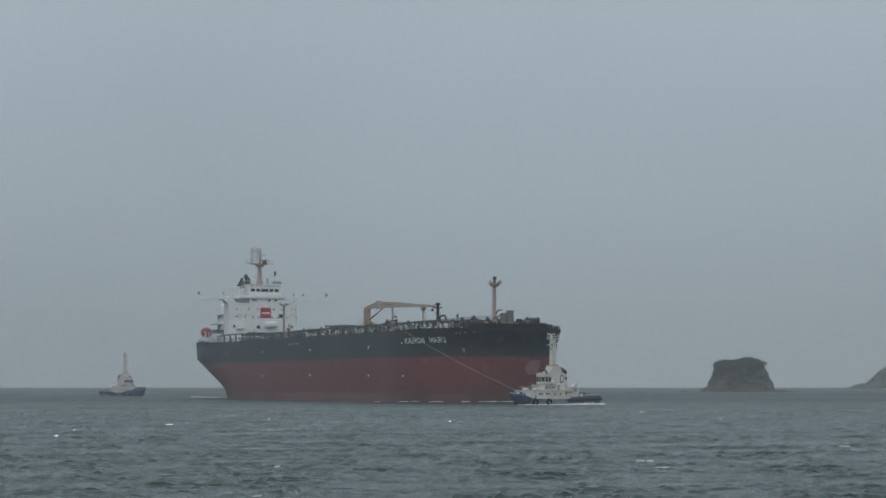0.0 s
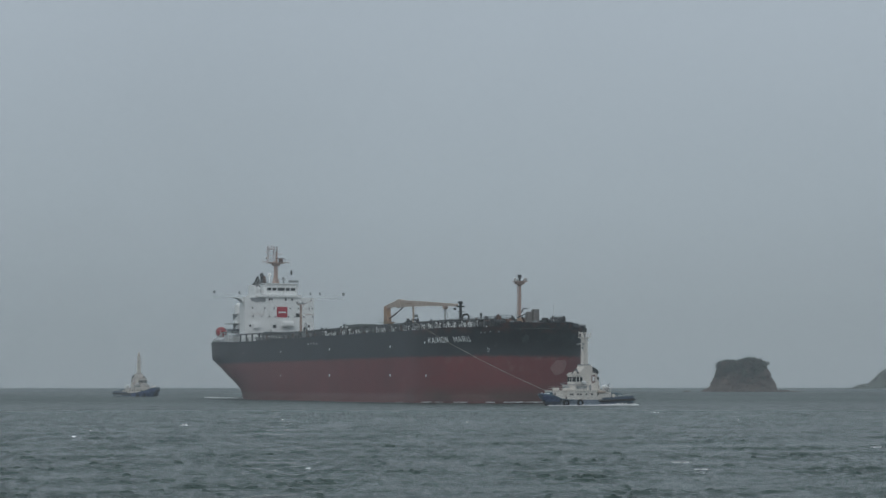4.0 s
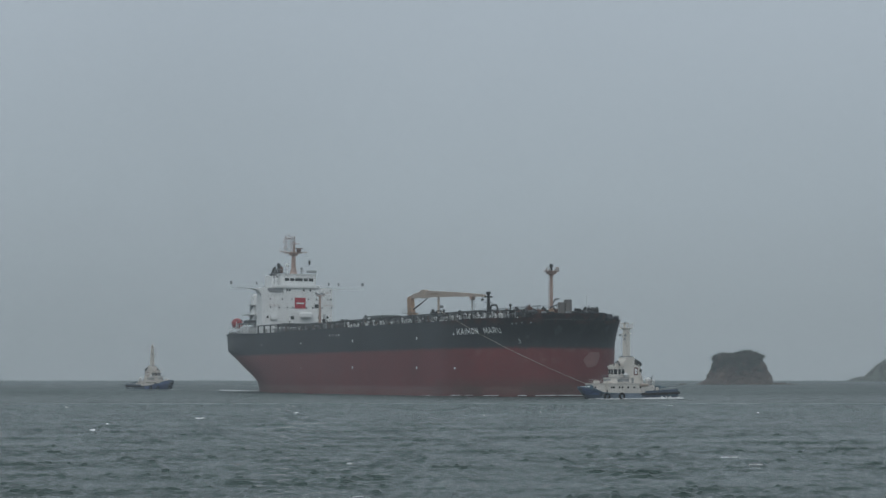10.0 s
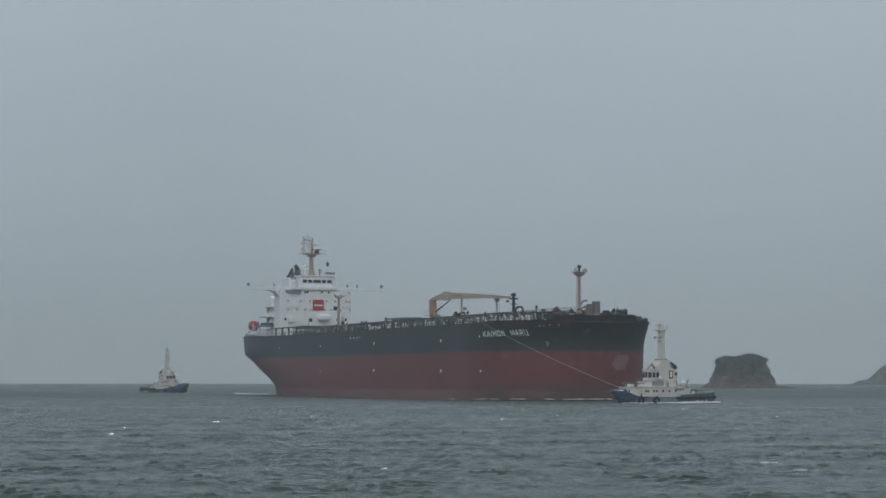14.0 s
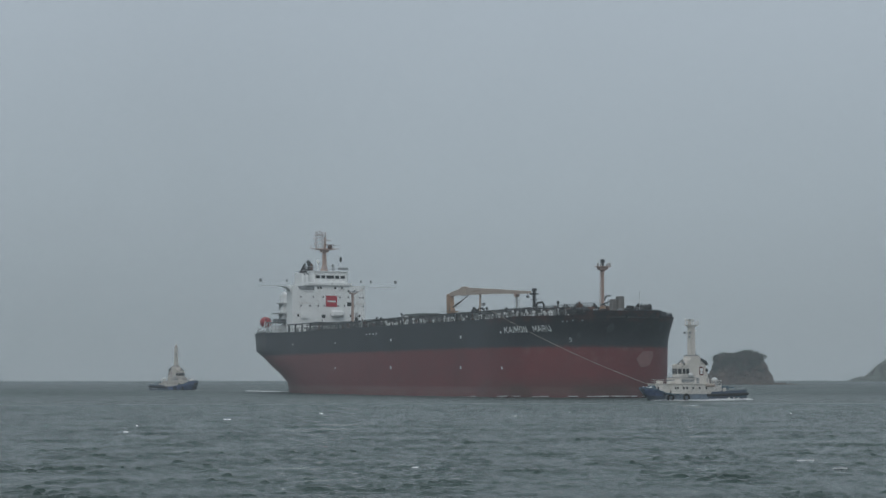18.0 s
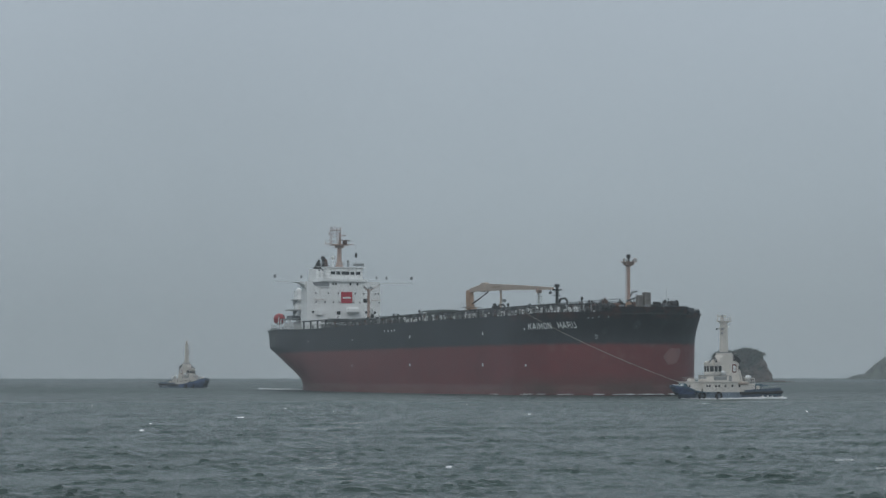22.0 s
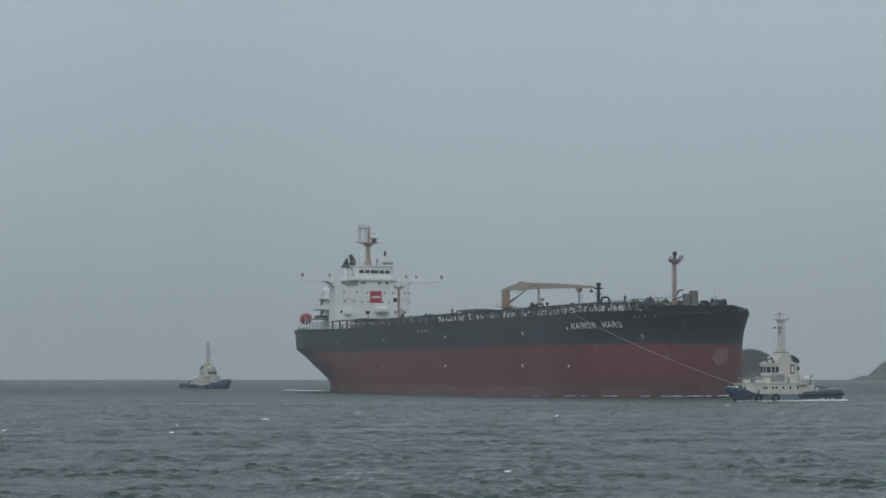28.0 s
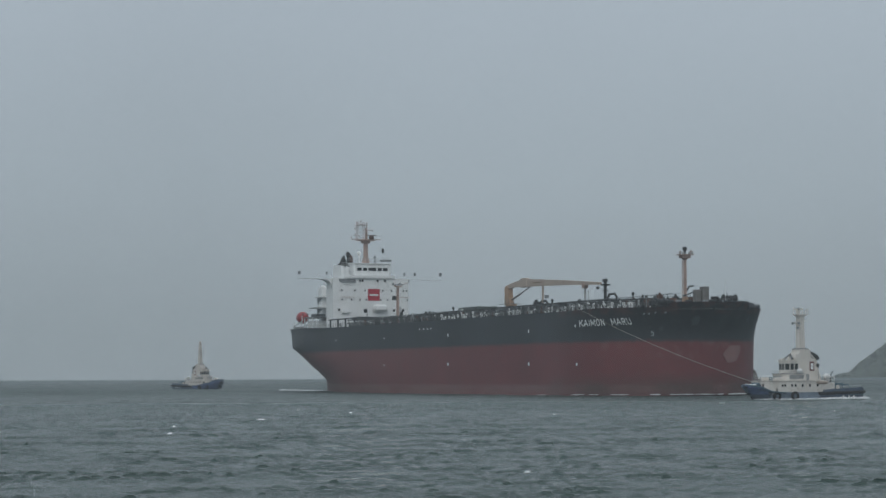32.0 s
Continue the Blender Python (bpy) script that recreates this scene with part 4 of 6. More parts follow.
for k, th in enumerate(range(8, 60, 4)):
    p = bow_point(th, 17, -1.6 - (k % 3))
    part("fore_deck_vent", tube(tube(BM(), (p.x, p.y, 16.8), (p.x, p.y, 18.0 + 0.4 * (k % 3)), 0.12, n=6), (p.x, p.y, 18.0 + 0.4 * (k % 3)), (p.x, p.y, 18.3 + 0.4 * (k % 3)), 0.22, 0.18, 8), (LETTER, RAIL, GREYBOX)[k % 3], ship, "pale deck vent")
# ---- small deck fittings along the near side, and long pipes above them
rng = random.Random(17)
for x0, x1, y, z, r, mat in ((136, 207, -18.3, 18.75, 0.13, DARK), (136, 206, -18.0, 18.25, 0.11, PIPE), (134, 214, -15.4, 18.95, 0.13, DARK), (134, 212, -14.6, 18.25, 0.13, PIPE), (150, 208, -16.6, 17.75, 0.10, FORERAIL),
                             (60, 126, -15.0, 18.1, 0.12, DECK), (62, 110, -13.6, 18.8, 0.10, PIPE)):
    line = part("side_pipe", tube(BM(), (x0, y, z), (x1, y, z), r, n=6), mat, ship, "long pipe carried along the deck's edge")
    for k in range(int((x1 - x0) / 7)):
        x = x0 + 2 + 7 * k
        part("pipe_bracket", box(BM(), x - 0.1, x + 0.1, y - 0.1, y + 0.1, 16.8, z), mat, line)
for k in range(150):
    x = 60 + 150 * (k / 150) ** 0.66 + rng.uniform(-0.7, 0.7)
    y = -half(x, 16.9) + rng.uniform(0.9, 3.4)
    w, h = rng.uniform(0.10, 0.27), rng.choice((0.55, 0.8, 1.1, 1.35, 1.6))
    mat = rng.choice((LETTER, FORERAIL, RAIL, GREYBOX, DARK, BROWN, LETTER) if x > 132 else (FORERAIL, GREYBOX, DARK, DECK, BROWN, DULLRAIL))
    bm = box(BM(), x - w, x + w, y - w, y + w, 16.8 + h - rng.uniform(0.25, 0.5), 16.8 + h, 0.04)
    tube(bm, (x, y, 16.8), (x, y, 16.8 + h - 0.2), 0.09, n=6)
    if k % 3 == 0:
        run(bm, [(x, y, 16.8 + h * 0.6), (x + rng.uniform(0.7, 1.4), y, 16.8 + h * 0.6), (x + 1.4, y, 16.8)], 0.08, 6)
    part("deck_fitting", bm, mat, ship)

edge_pipe = part("fore_edge_pipe", run(run(BM(), [(*bow_point(t, 17, -3.2).xy, 18.85) for t in range(0, 56, 5)], 0.13), [(*bow_point(t, 17, -2.9).xy, 18.4) for t in range(0, 51, 5)], 0.09), DARK, ship, "dark pipes curving round the fore deck")
for t in range(2, 56, 9):
    x, y = bow_point(t, 17, -3.2).xy
    part("pipe_bracket", box(BM(), x - 0.1, x + 0.1, y - 0.1, y + 0.1, 16.8, 18.8), DARK, edge_pipe)
for k in range(64):
    p = bow_point(1 + 50 * k / 64 + rng.uniform(-0.5, 0.5), 17, -rng.uniform(0.9, 2.6))
    h, w = rng.choice((0.7, 0.95, 1.2, 1.4)), rng.uniform(0.10, 0.24)
    bm = box(BM(), p.x - w, p.x + w, p.y - w, p.y + w, 16.85 + h - rng.uniform(0.25, 0.6), 16.85 + h, 0.03)
    tube(bm, (p.x, p.y, 16.85), (p.x, p.y, 16.85 + h - 0.2), 0.07, n=6)
    if k % 2:
        tube(bm, (p.x + rng.uniform(-0.9, 0.9), p.y, 16.85), (p.x, p.y, 16.85 + h - 0.1), 0.07, n=6)
    part("deck_fitting", bm, rng.choice((LETTER, LETTER, RAIL, FORERAIL, GREYBOX, DARK)), ship)

# ---- forecastle
fore = part("foremast", tube(tube(BM(), (217.5, 0, 16.95), (217.5, 0, 27.3), 0.38, 0.32, 14), (217.5, 0, 26.8), (217.5, 0, 27.25), 0.4, 0.85, 14), SALMON, ship, "salmon-painted foremast with a round platform")
part("mast_foot", tube(BM(), (217.5, 0, 16.95), (217.5, 0, 19.4), 0.9, 0.6, 14), RUST, fore, "rust-brown foot of the mast")
for y in (-1.35, -0.7, 0.7, 1.4):
    part("table_lamp", box(BM(), 217.9, 218.3, y - 0.15, y + 0.15, 27.9, 28.35 + 0.15 * abs(y), 0.03), RAIL, fore)
part("mast_table", slab(slab(BM(), [(216.6, -1.6), (218.4, -1.6), (218.7, 0), (218.4, 1.6), (216.6, 1.6), (216.3, 0)], 27.75, 27.9),
                        [(216.9, -1.0), (218.1, -1.0), (218.3, 0), (218.1, 1.0), (216.9, 1.0), (216.7, 0)], 27.2, 27.75), SALMON, fore)
part("mast_light", tube(tube(BM(), (217.5, 0, 27.9), (217.5, 0, 28.9), 0.25, n=8), (217.5, 0, 28.7), (217.5, 0, 29.4), 0.45, n=10), DARK, fore, "dark masthead light")
part("table_rail", run(run(BM(), [(218.3, -1.5, 27.9), (218.3, -1.5, 28.6)], 0.07), [(218.3, 0.9, 27.9), (218.3, 0.9, 28.7), (218.3, 1.5, 28.4)], 0.07), SALMON, fore)
part("fog_horn", run(BM(), [(217.5, 0.3, 20.6), (217.5, 0.9, 21.6), (217.5, 1.9, 21.7)], 0.16), DARK, fore)
part("mast_ladder", run(BM(), [(217.5, -0.65, 18), (217.5, -0.55, 27)], 0.08), SALMON, fore)
part("ladder_rung", run(BM(), [(216.9, -0.7, 20.5), (218.1, -0.7, 20.5)], 0.05), SALMON, fore)
part("windlass_box", box(BM(), 220.2, 221.4, 0.2, 1.4, 16.95, 20.8, 0.08), WARMGREY, ship, "grey winch control box")
part("windlass_cabin", box(BM(), 220.6, 222.0, 1.5, 2.9, 16.95, 21.4, 0.08), WARMGREY, ship, "grey winch cabin")
part("mast_stay", tube(BM(), (218, -0.8, 19.6), (221, 0.7, 20.6), 0.14, n=6), PIPE, ship)
for x, y in ((218, -5.5), (221.5, 6.4), (219.5, 8.8), (214, -8.5), (215.5, -5), (213, 4)):
    h = (18.8 if y > 3 else 18.1) + 0.3 * math.sin(x * 3 + y)
    bm = tube(BM(), (x, y - 1.3, h), (x, y + 1.3, h), 0.65, n=12)
    for yy, w in ((y - 1.4, 0.95), (y + 0.2, 0.8), (y + 1.3, 0.95)):
        tube(bm, (x, yy, h), (x, yy + 0.15, h), w, n=12)
    box(bm, x - 1.2, x + 1.2, y - 1.6, y + 1.6, 16.95, 17.7)
    box(bm, x - 1.5, x - 0.5, y + 0.6, y + 1.9, 16.95, h + 0.7, 0.08)
    tube(bm, (x + 0.8, y - 1.0, 17), (x + 1.0, y - 1.0, h + 1.2), 0.09, n=6)
    part("mooring_windlass", bm, DARK, ship, "dark mooring windlass drum")
for x, y in ((222, -4), (224.5, 0.5), (223.5, 5.5), (216, -11), (219, 11), (212, -14)):
    part("mooring_bitts", tube(tube(BM(), (x - 0.5, y, 16.95), (x - 0.5, y, 18.7), 0.3, n=10), (x + 0.6, y, 16.95), (x + 0.6, y, 18.7), 0.3, n=10), GREYBOX, ship)
part("jack_staff", tube(BM(), (222.5, 6.2, 16.95), (222.5, 6.2, 22.4), 0.04, n=6), RAIL, ship)
for th, top in ((106, 18.45), (115, 18.35), (131, 17.8)):
    p = bow_point(th, 17.0, -0.5)
    part("bow_chock", box(BM(), p.x - 0.5, p.x + 0.5, p.y - 0.7, p.y + 0.7, 16.8, top, 0.12), BLACK, ship, "black steel mooring chock")
for th in (58, 68, 78):
    p = bow_point(th, 17.4, -0.35)
    part("bow_chock", box(BM(), p.x - 0.5, p.x + 0.5, p.y - 0.6, p.y + 0.6, 17.4, 18.5, 0.12), DARK, ship)

bm = BM()
lip = []
for th in range(97, 127, 3):
    p, q = bow_point(th, 16.9, -0.05), bow_point(th, 16.9, -0.35)
    top = 18.45 if th < 118 else 18.15
    lip.append([bm.verts.new(v) for v in ((p.x, p.y, 16.7), (p.x, p.y, top), (q.x, q.y, top), (q.x, q.y, 16.7))])
for a, b in zip(lip, lip[1:]):
    for k in range(4):
        bm.faces.new((a[k], b[k], b[(k + 1) % 4], a[(k + 1) % 4]))
bm.faces.new(lip[0]), bm.faces.new(lip[-1][::-1])
bmesh.ops.recalc_face_normals(bm, faces=bm.faces[:])
part("bow_bulwark", bm, BLACK, ship, "raised black bulwark at the stem")
part("winch_platform", box(box(BM(), 219.4, 221.6, 3.2, 8.6, 16.95, 18.9, 0.1), 220.2, 221.2, 4.2, 5.4, 18.9, 19.5, 0.08), DARK, ship, "dark mooring winch platform")
part("pale_coaming", box(BM(), 218.6, 223.4, -0.6, 3.6, 16.95, 18.35, 0.1), RAIL, ship, "pale coaming under the winch cabins")
for x, y, top, mat in ((207, -4, 20.2, DARK), (208.6, -7, 19.6, BROWN), (210.2, -2.5, 20.4, PIPE), (211.6, -5.6, 20.0, DARK), (213.2, -3.4, 20.5, BROWN), (205.2, -8.4, 19.4, PIPE), (214.6, -0.6, 20.2, DARK)):
    part("deck_valve_box", tube(box(BM(), x - 0.55, x + 0.55, y - 0.5, y + 0.5, 16.9, top - 0.5, 0.08), (x, y, top - 0.6), (x, y, top), 0.22, n=8), mat, ship, "dark valve box on the fore deck")
for x, y, h, w in ((216.2, -2.2, 19.3, 0.7), (214.8, -6.8, 19.0, 0.9), (212.6, -10.5, 18.8, 0.8), (216.8, 2.0, 19.5, 0.6), (218.9, -3.2, 18.9, 0.7)):
    part("chain_stopper", tube(box(BM(), x - w, x + w, y - 0.6, y + 0.6, 16.95, h - 0.5, 0.15), (x, y - 0.8, h - 0.4), (x, y + 0.8, h - 0.4), 0.45, n=10), BROWN, ship, "rust-brown chain stopper")

# ---- painted marks on the hull
def hull_mark(name, corners, mat, label="", deep=0.05):
    """A thin raised patch on the bow, its corners given by angle and height."""
    bm = BM()
    cx, cz = (sum(c[k] for c in corners) / len(corners) for k in (0, 1))
    rings = []
    for s in (1.0, 0.66, 0.33):
        rings.append([bm.verts.new(bow_point(cx + (a - cx) * s, cz + (z - cz) * s, deep)) for a, z in corners])
    mid = bm.verts.new(bow_point(cx, cz, deep))
    k = len(corners)
    for q, r in zip(rings, rings[1:]):
        for i in range(k):
            bm.faces.new((q[i], q[(i + 1) % k], r[(i + 1) % k], r[i]))
    for i in range(k):
        bm.faces.new((rings[-1][i], rings[-1][(i + 1) % k], mid))
    back = [bm.verts.new(bow_point(a, z, -0.05)) for a, z in corners]
    for i in range(k):
        bm.faces.new((rings[0][i], back[i], back[(i + 1) % k], rings[0][(i + 1) % k]))
    bmesh.ops.recalc_face_normals(bm, faces=bm.faces[:])
    return part(name, bm, mat, ship, label)


hull_mark("primer_patch", [(101, 8.0), (103, 8.9), (106.5, 9.8), (114.6, 9.85), (115.5, 9.0), (114.2, 8.0), (112, 6.9), (108, 6.5), (104.5, 6.4)], PINK, "faded pink patch on the red bow", 0.1)
for th, z, w, h in ((61.7, 12.4, 0.35, 0.55), (62.5, 12.3, 0.7, 0.16), (62.7, 11.95, 0.3, 0.5), (62.2, 11.7, 0.8, 0.16), (54.9, 15.9, 0.5, 0.3), (57.5, 15.9, 0.5, 0.3), (60.8, 16.1, 0.5, 0.3), (66.4, 16.1, 0.5, 0.3)):
    hull_mark("hull_mark", [(th - w, z - h / 2), (th + w, z - h / 2), (th + w, z + h / 2), (th - w, z + h / 2)], GREYBOX)
hull_mark("scuff_mark", [(82, 14.6), (84, 15.6), (86, 15.2), (86.5, 14.2), (85, 13.4), (83.2, 13.6)], SCUFF, "grey scuff on the black bow")
hull_mark("scuff_mark", [(118, 15.0), (120, 15.9), (122, 15.4), (121.6, 14.4), (119.4, 14.2)], SCUFF, "grey scuff on the black bow")
for x, z in ((142.3, 13.4), (142.3, 6.75), (186.6, 13.3), (186.6, 6.5), (65.2, 13.5), (124.7, 15.1), (127.3, 15.1), (129.8, 15.1), (131.9, 15.1), (101, 13.4), (101, 6.8)):
    big = 0.32 if x > 133 else 0.2
    part("tug_mark", box(BM(), x - big * 0.8, x + big * 0.8, -HALF - 0.04, -HALF + 0.05, z - big, z + big), LETTER, ship)
for x, z in ((208.0, 6.3), (207.9, 13.9)):
    w = half(x, z)
    part("tug_mark", box(BM(), x - 0.17, x + 0.17, -w - 0.05, -w + 0.1, z - 0.26, z + 0.26), LETTER, ship)

# letters as painted strokes in a unit box: lines of (across, up)
STROKES = {
    "K": ([(0.1, 0), (0.1, 1)], [(0.95, 1), (0.14, 0.42)], [(0.36, 0.58), (0.95, 0)]),
    "A": ([(0.04, 0), (0.5, 1), (0.96, 0)], [(0.2, 0.32), (0.8, 0.32)]),
    "I": ([(0.5, 0), (0.5, 1)],),
    "M": ([(0.07, 0), (0.07, 1), (0.5, 0.25), (0.93, 1), (0.93, 0)],),
    "O": ([(0.3, 0.04), (0.1, 0.22), (0.1, 0.78), (0.3, 0.96), (0.7, 0.96), (0.9, 0.78), (0.9, 0.22), (0.7, 0.04), (0.3, 0.04)],),
    "N": ([(0.1, 0), (0.1, 1), (0.9, 0), (0.9, 1)],),
    "R": ([(0.1, 0), (0.1, 0.95), (0.7, 0.95), (0.9, 0.82), (0.9, 0.6), (0.7, 0.47), (0.1, 0.47)], [(0.55, 0.47), (0.94, 0)]),
    "U": ([(0.1, 1), (0.1, 0.2), (0.3, 0.04), (0.7, 0.04), (0.9, 0.2), (0.9, 1)],),
}
ALONG = ((0, 14.9), (8, 18.4), (17, 22.1), (23, 24.2), (35, 28.7), (46, 32.7), (56, 35.9), (66, 39.4), (76, 42.8), (86, 46.1), (96, 49.5))


def on_bow(u, z, out):
    """A point of the ship's side by its place along the name and its height."""
    along = bow_point(table(u, ALONG), 14.4).x
    reach = (along - fore_x(z)) / (stem_x(z) - fore_x(z))
    return bow_point(math.degrees(math.asin(min(1, reach ** 1.1))), z, out)


def letter(ch, u0, u1):
    bm = BM()
    wide, high, thick = u1 - u0, 1.2, 0.225
    metre = wide * 0.205  # breadth of the letter in metres
    layer = 0
    for line in STROKES[ch]:
        for a, b in zip(line, line[1:]):
            p, q = Vector((a[0] * metre, a[1] * high)), Vector((b[0] * metre, b[1] * high))
            d = (q - p).normalized()
            n = Vector((-d.y, d.x)) * thick / 2
            p, q = p - d * 0.06, q + d * 0.06
            layer += 1
            rows = []
            for e in (0, 0.5, 1):
                c = p.lerp(q, e)
                rows.append([bm.verts.new(on_bow(u0 + w.x / metre * wide, 13.74 + 0.0022 * u0 + w.y, 0.06 + 0.004 * layer)) for w in (c - n, c + n)])
            for r0, r1 in zip(rows, rows[1:]):
                bm.faces.new((r0[0], r0[1], r1[1], r1[0]))
    part("letter_" + ch.lower(), bm, LETTER, ship, "white painted letter of the ship's name")


for ch, u0, u1 in (("K", 1.8, 8.6), ("A", 9.8, 17.0), ("I", 18.4, 21.0), ("M", 22.8, 30.4), ("O", 32.4, 38.8), ("N", 40.8, 46.8),
                   ("M", 60, 67.8), ("A", 69.2, 76.6), ("R", 78.6, 85.4), ("U", 87.8, 94.4)):
    letter(ch, u0, u1)


# ---- foam along the waterline
def foam(bm, points, width, height, count, seed, stretch=1.0):
    """Low ragged lumps of foam scattered along a line on the water."""
    r = random.Random(seed)
    for _ in range(count):
        u = r.random() * (len(points) - 1)
        k = int(u)
        p = Vector(points[k]).lerp(Vector(points[k + 1]), u - k)
        s = r.uniform(0.4, 1.0)
        c = (p.x + r.gauss(0, width), p.y + r.gauss(0, width), p.z + height * 0.1)
        out = bmesh.ops.create_icosphere(bm, subdivisions=1, radius=1.0)
        d = (Vector(points[k + 1]) - Vector(points[k])).normalized()
        size = s * width * 2.2
        for w in out["verts"]:
            u, v = w.co.x * size * stretch, w.co.y * size
            w.co = Vector((c[0] + d.x * u - d.y * v, c[1] + d.y * u + d.x * v, c[2] + w.co.z * s * height * r.uniform(0.6, 1.3)))
    return bm


bow_line = [bow_point(t, 0.3, 0.5) for t in range(20, 150, 6)]
part("bow_wave", foam(BM(), bow_line[6:], 0.13, 0.13, 34, 3, 5.0), FOAM, ship, "thin white bow wave")
part("side_foam", foam(BM(), [(190, -20.3, 0.15), (203, -20.2, 0.15)] + bow_line[:6], 0.11, 0.09, 16, 4, 6.0), FOAM, ship)
part("stern_wash", foam(BM(), [(8, -4, 0.1), (0, -4, 0.1), (-18, -3, 0.1), (-40, -1, 0.1)], 0.5, 0.16, 240, 5), FOAM, ship, "pale wash astern of the hull")

# ---------------------------------------------------------------- tugs
def tug_half(x, z):
    """Half the tug's breadth; finer at the waterline forward."""
    deck = table(x, ((-12.6, 3.2), (-11.6, 3.75), (-8, 4.0), (3, 4.0), (6, 3.75), (8.5, 3.0), (10.5, 1.9), (11.6, 0.95), (12.2, 0.1)))
    low = table(x, ((-12.6, 2.9), (-8, 3.8), (3, 3.8), (6, 3.1), (8.5, 2.0), (10.5, 0.9), (11.6, 0.35), (12.2, 0.05)))
    s = min(1, max(0, z / 1.6))
    return low + (deck - low) * s


def tug_sheer(x):
    return table(x, ((-12.6, 1.75), (-9, 1.55), (-2, 1.3), (4, 1.3), (8.2, 1.45), (9.2, 1.95), (10, 2.35), (12.2, 2.7)))


def tug(name, label, house_paint, hull_paint, tall=0.0, rise=0.0):
    root = tagged(new(name), label, "tugboat", group="harbour tugs")
    xs = [-12.6, -12.2, -11.6, -10, -8, -5, -2, 1, 3, 4.5, 6, 7.2, 8.5, 9.5, 10.5, 11.1, 11.6, 12.0, 12.2]
    fr = [-0.6, 0, 0.25, 0.5, 0.75, 1.0]
    bm = BM()
    grid = {}
    for side in (-1, 1):
        for i, f in enumerate(fr):
            for j, x in enumerate(xs):
                z = f if f <= 0 else f * (tug_sheer(x) + rise * min(1, max(0, (x - 2) / 7)))
                lean = -max(0, x - 8) * 0.6 * (1 - min(1, max(0, z) / 2.2)) ** 1.3
                grid[side, i, j] = bm.verts.new((x + lean, side * tug_half(x, z), z))
        for i in range(len(fr) - 1):
            for j in range(len(xs) - 1):
                q = [grid[side, i, j], grid[side, i, j + 1], grid[side, i + 1, j + 1], grid[side, i + 1, j]]
                bm.faces.new(q[::-side])
    for i in range(len(fr) - 1):
        for j in (0, len(xs) - 1):
            bm.faces.new((grid[1, i, j], grid[-1, i, j], grid[-1, i + 1, j], grid[1, i + 1, j]))
    for j in range(len(xs) - 1):
        q = [grid[-1, 5, j], grid[-1, 5, j + 1], grid[1, 5, j + 1], grid[1, 5, j]]
        bm.faces.new([bm.verts.new(v.co - Vector((0, 0, 0.55))) for v in q])
    bmesh.ops.recalc_face_normals(bm, faces=bm.faces[:])
    ob = part("hull", bm, hull_paint, root, "blue tug hull with a raised bow")
    for f in ob.data.polygons:
        f.use_smooth = True
    ob.data.set_sharp_from_angle(angle=radians(40))
    part("aft_deck", slab(BM(), [(x, -tug_half(x, 1.4) + 0.1) for x in xs[:9]] + [(x, tug_half(x, 1.4) - 0.1) for x in reversed(xs[:9])], 0.7, 0.9), TUGDECK, root)
    # bulwark, fenders, tyres
    for side in (-1, 1):
        line = [(x, side * (tug_half(x, 1.2) + 0.16), 0.55 + 0.42 * tug_sheer(x)) for x in (-12.6, -12.2, -11.6, -10, -8, -5, -2, -0.8)]
        part("rubbing_fender", run(BM(), line, 0.25, 8), RUBBER, root, "black rubber fender along the stern")
        fore_line = [(x, side * (tug_half(x, 1.8) + 0.08), tug_sheer(x) + rise - 0.12) for x in (6, 7.2, 8.5, 9.5, 10.5, 11.2, 11.8)]
        part("bow_rail", run(BM(), fore_line, 0.13, 6), TUGDECK, root)
        bulwark = BM()
        for a, b in zip(xs[1:6], xs[2:7]):
            ya, yb = side * (tug_half(a, 1.6) - 0.05), side * (tug_half(b, 1.6) - 0.05)
            za, zb = tug_sheer(a) + 0.45, tug_sheer(b) + 0.40
            q = [(a, ya, tug_sheer(a) - 0.1), (b, yb, tug_sheer(b) - 0.1), (b, yb, zb), (a, ya, za)]
            v0, v1 = [bulwark.verts.new(p) for p in q], [bulwark.verts.new((p[0], p[1] - side * 0.12, p[2])) for p in q]
            bulwark.faces.new(v0), bulwark.faces.new(v1[::-1])
            for k in range(4):
                bulwark.faces.new((v0[k], v1[k], v1[(k + 1) % 4], v0[(k + 1) % 4]))
        bmesh.ops.recalc_face_normals(bulwark, faces=bulwark.faces[:])
        part("bulwark", bulwark, TUGBLUE, root, "worn blue bulwark round the stern")
        for x in (7.3, 4.1):
            y = side * (tug_half(x, 0.8) + 0.1)
            tyre = BM()
            for k in range(12):
                a0, a1 = k * math.tau / 12, (k + 1) * math.tau / 12
                tube(tyre, (x + 0.62 * math.cos(a0), y, 0.62 + 0.62 * math.sin(a0)), (x + 0.62 * math.cos(a1), y, 0.62 + 0.62 * math.sin(a1)), 0.24, n=6)
            part("tyre_fender", tyre, RUBBER, root, "black tyre fender")
        for x in (-6.8, -8.2, -9.6):
            part("freeing_port", box(BM(), x - 0.22, x + 0.22, side * tug_half(x, 0.5) - 0.06, side * tug_half(x, 0.5) + 0.06, 0.35, 0.65), LETTER, root)
    part("bow_fender", ball(ball(BM(), (11.75, 0, 2.25), 0.45, 0.9, 0.3, 14, 8), (10.9, 0, 1.3), 0.35, 0.6, 0.5, 12, 8), NAVY if not rise else RUBBER, root, "bulging dark bow fender", True)
    canvas = BM()
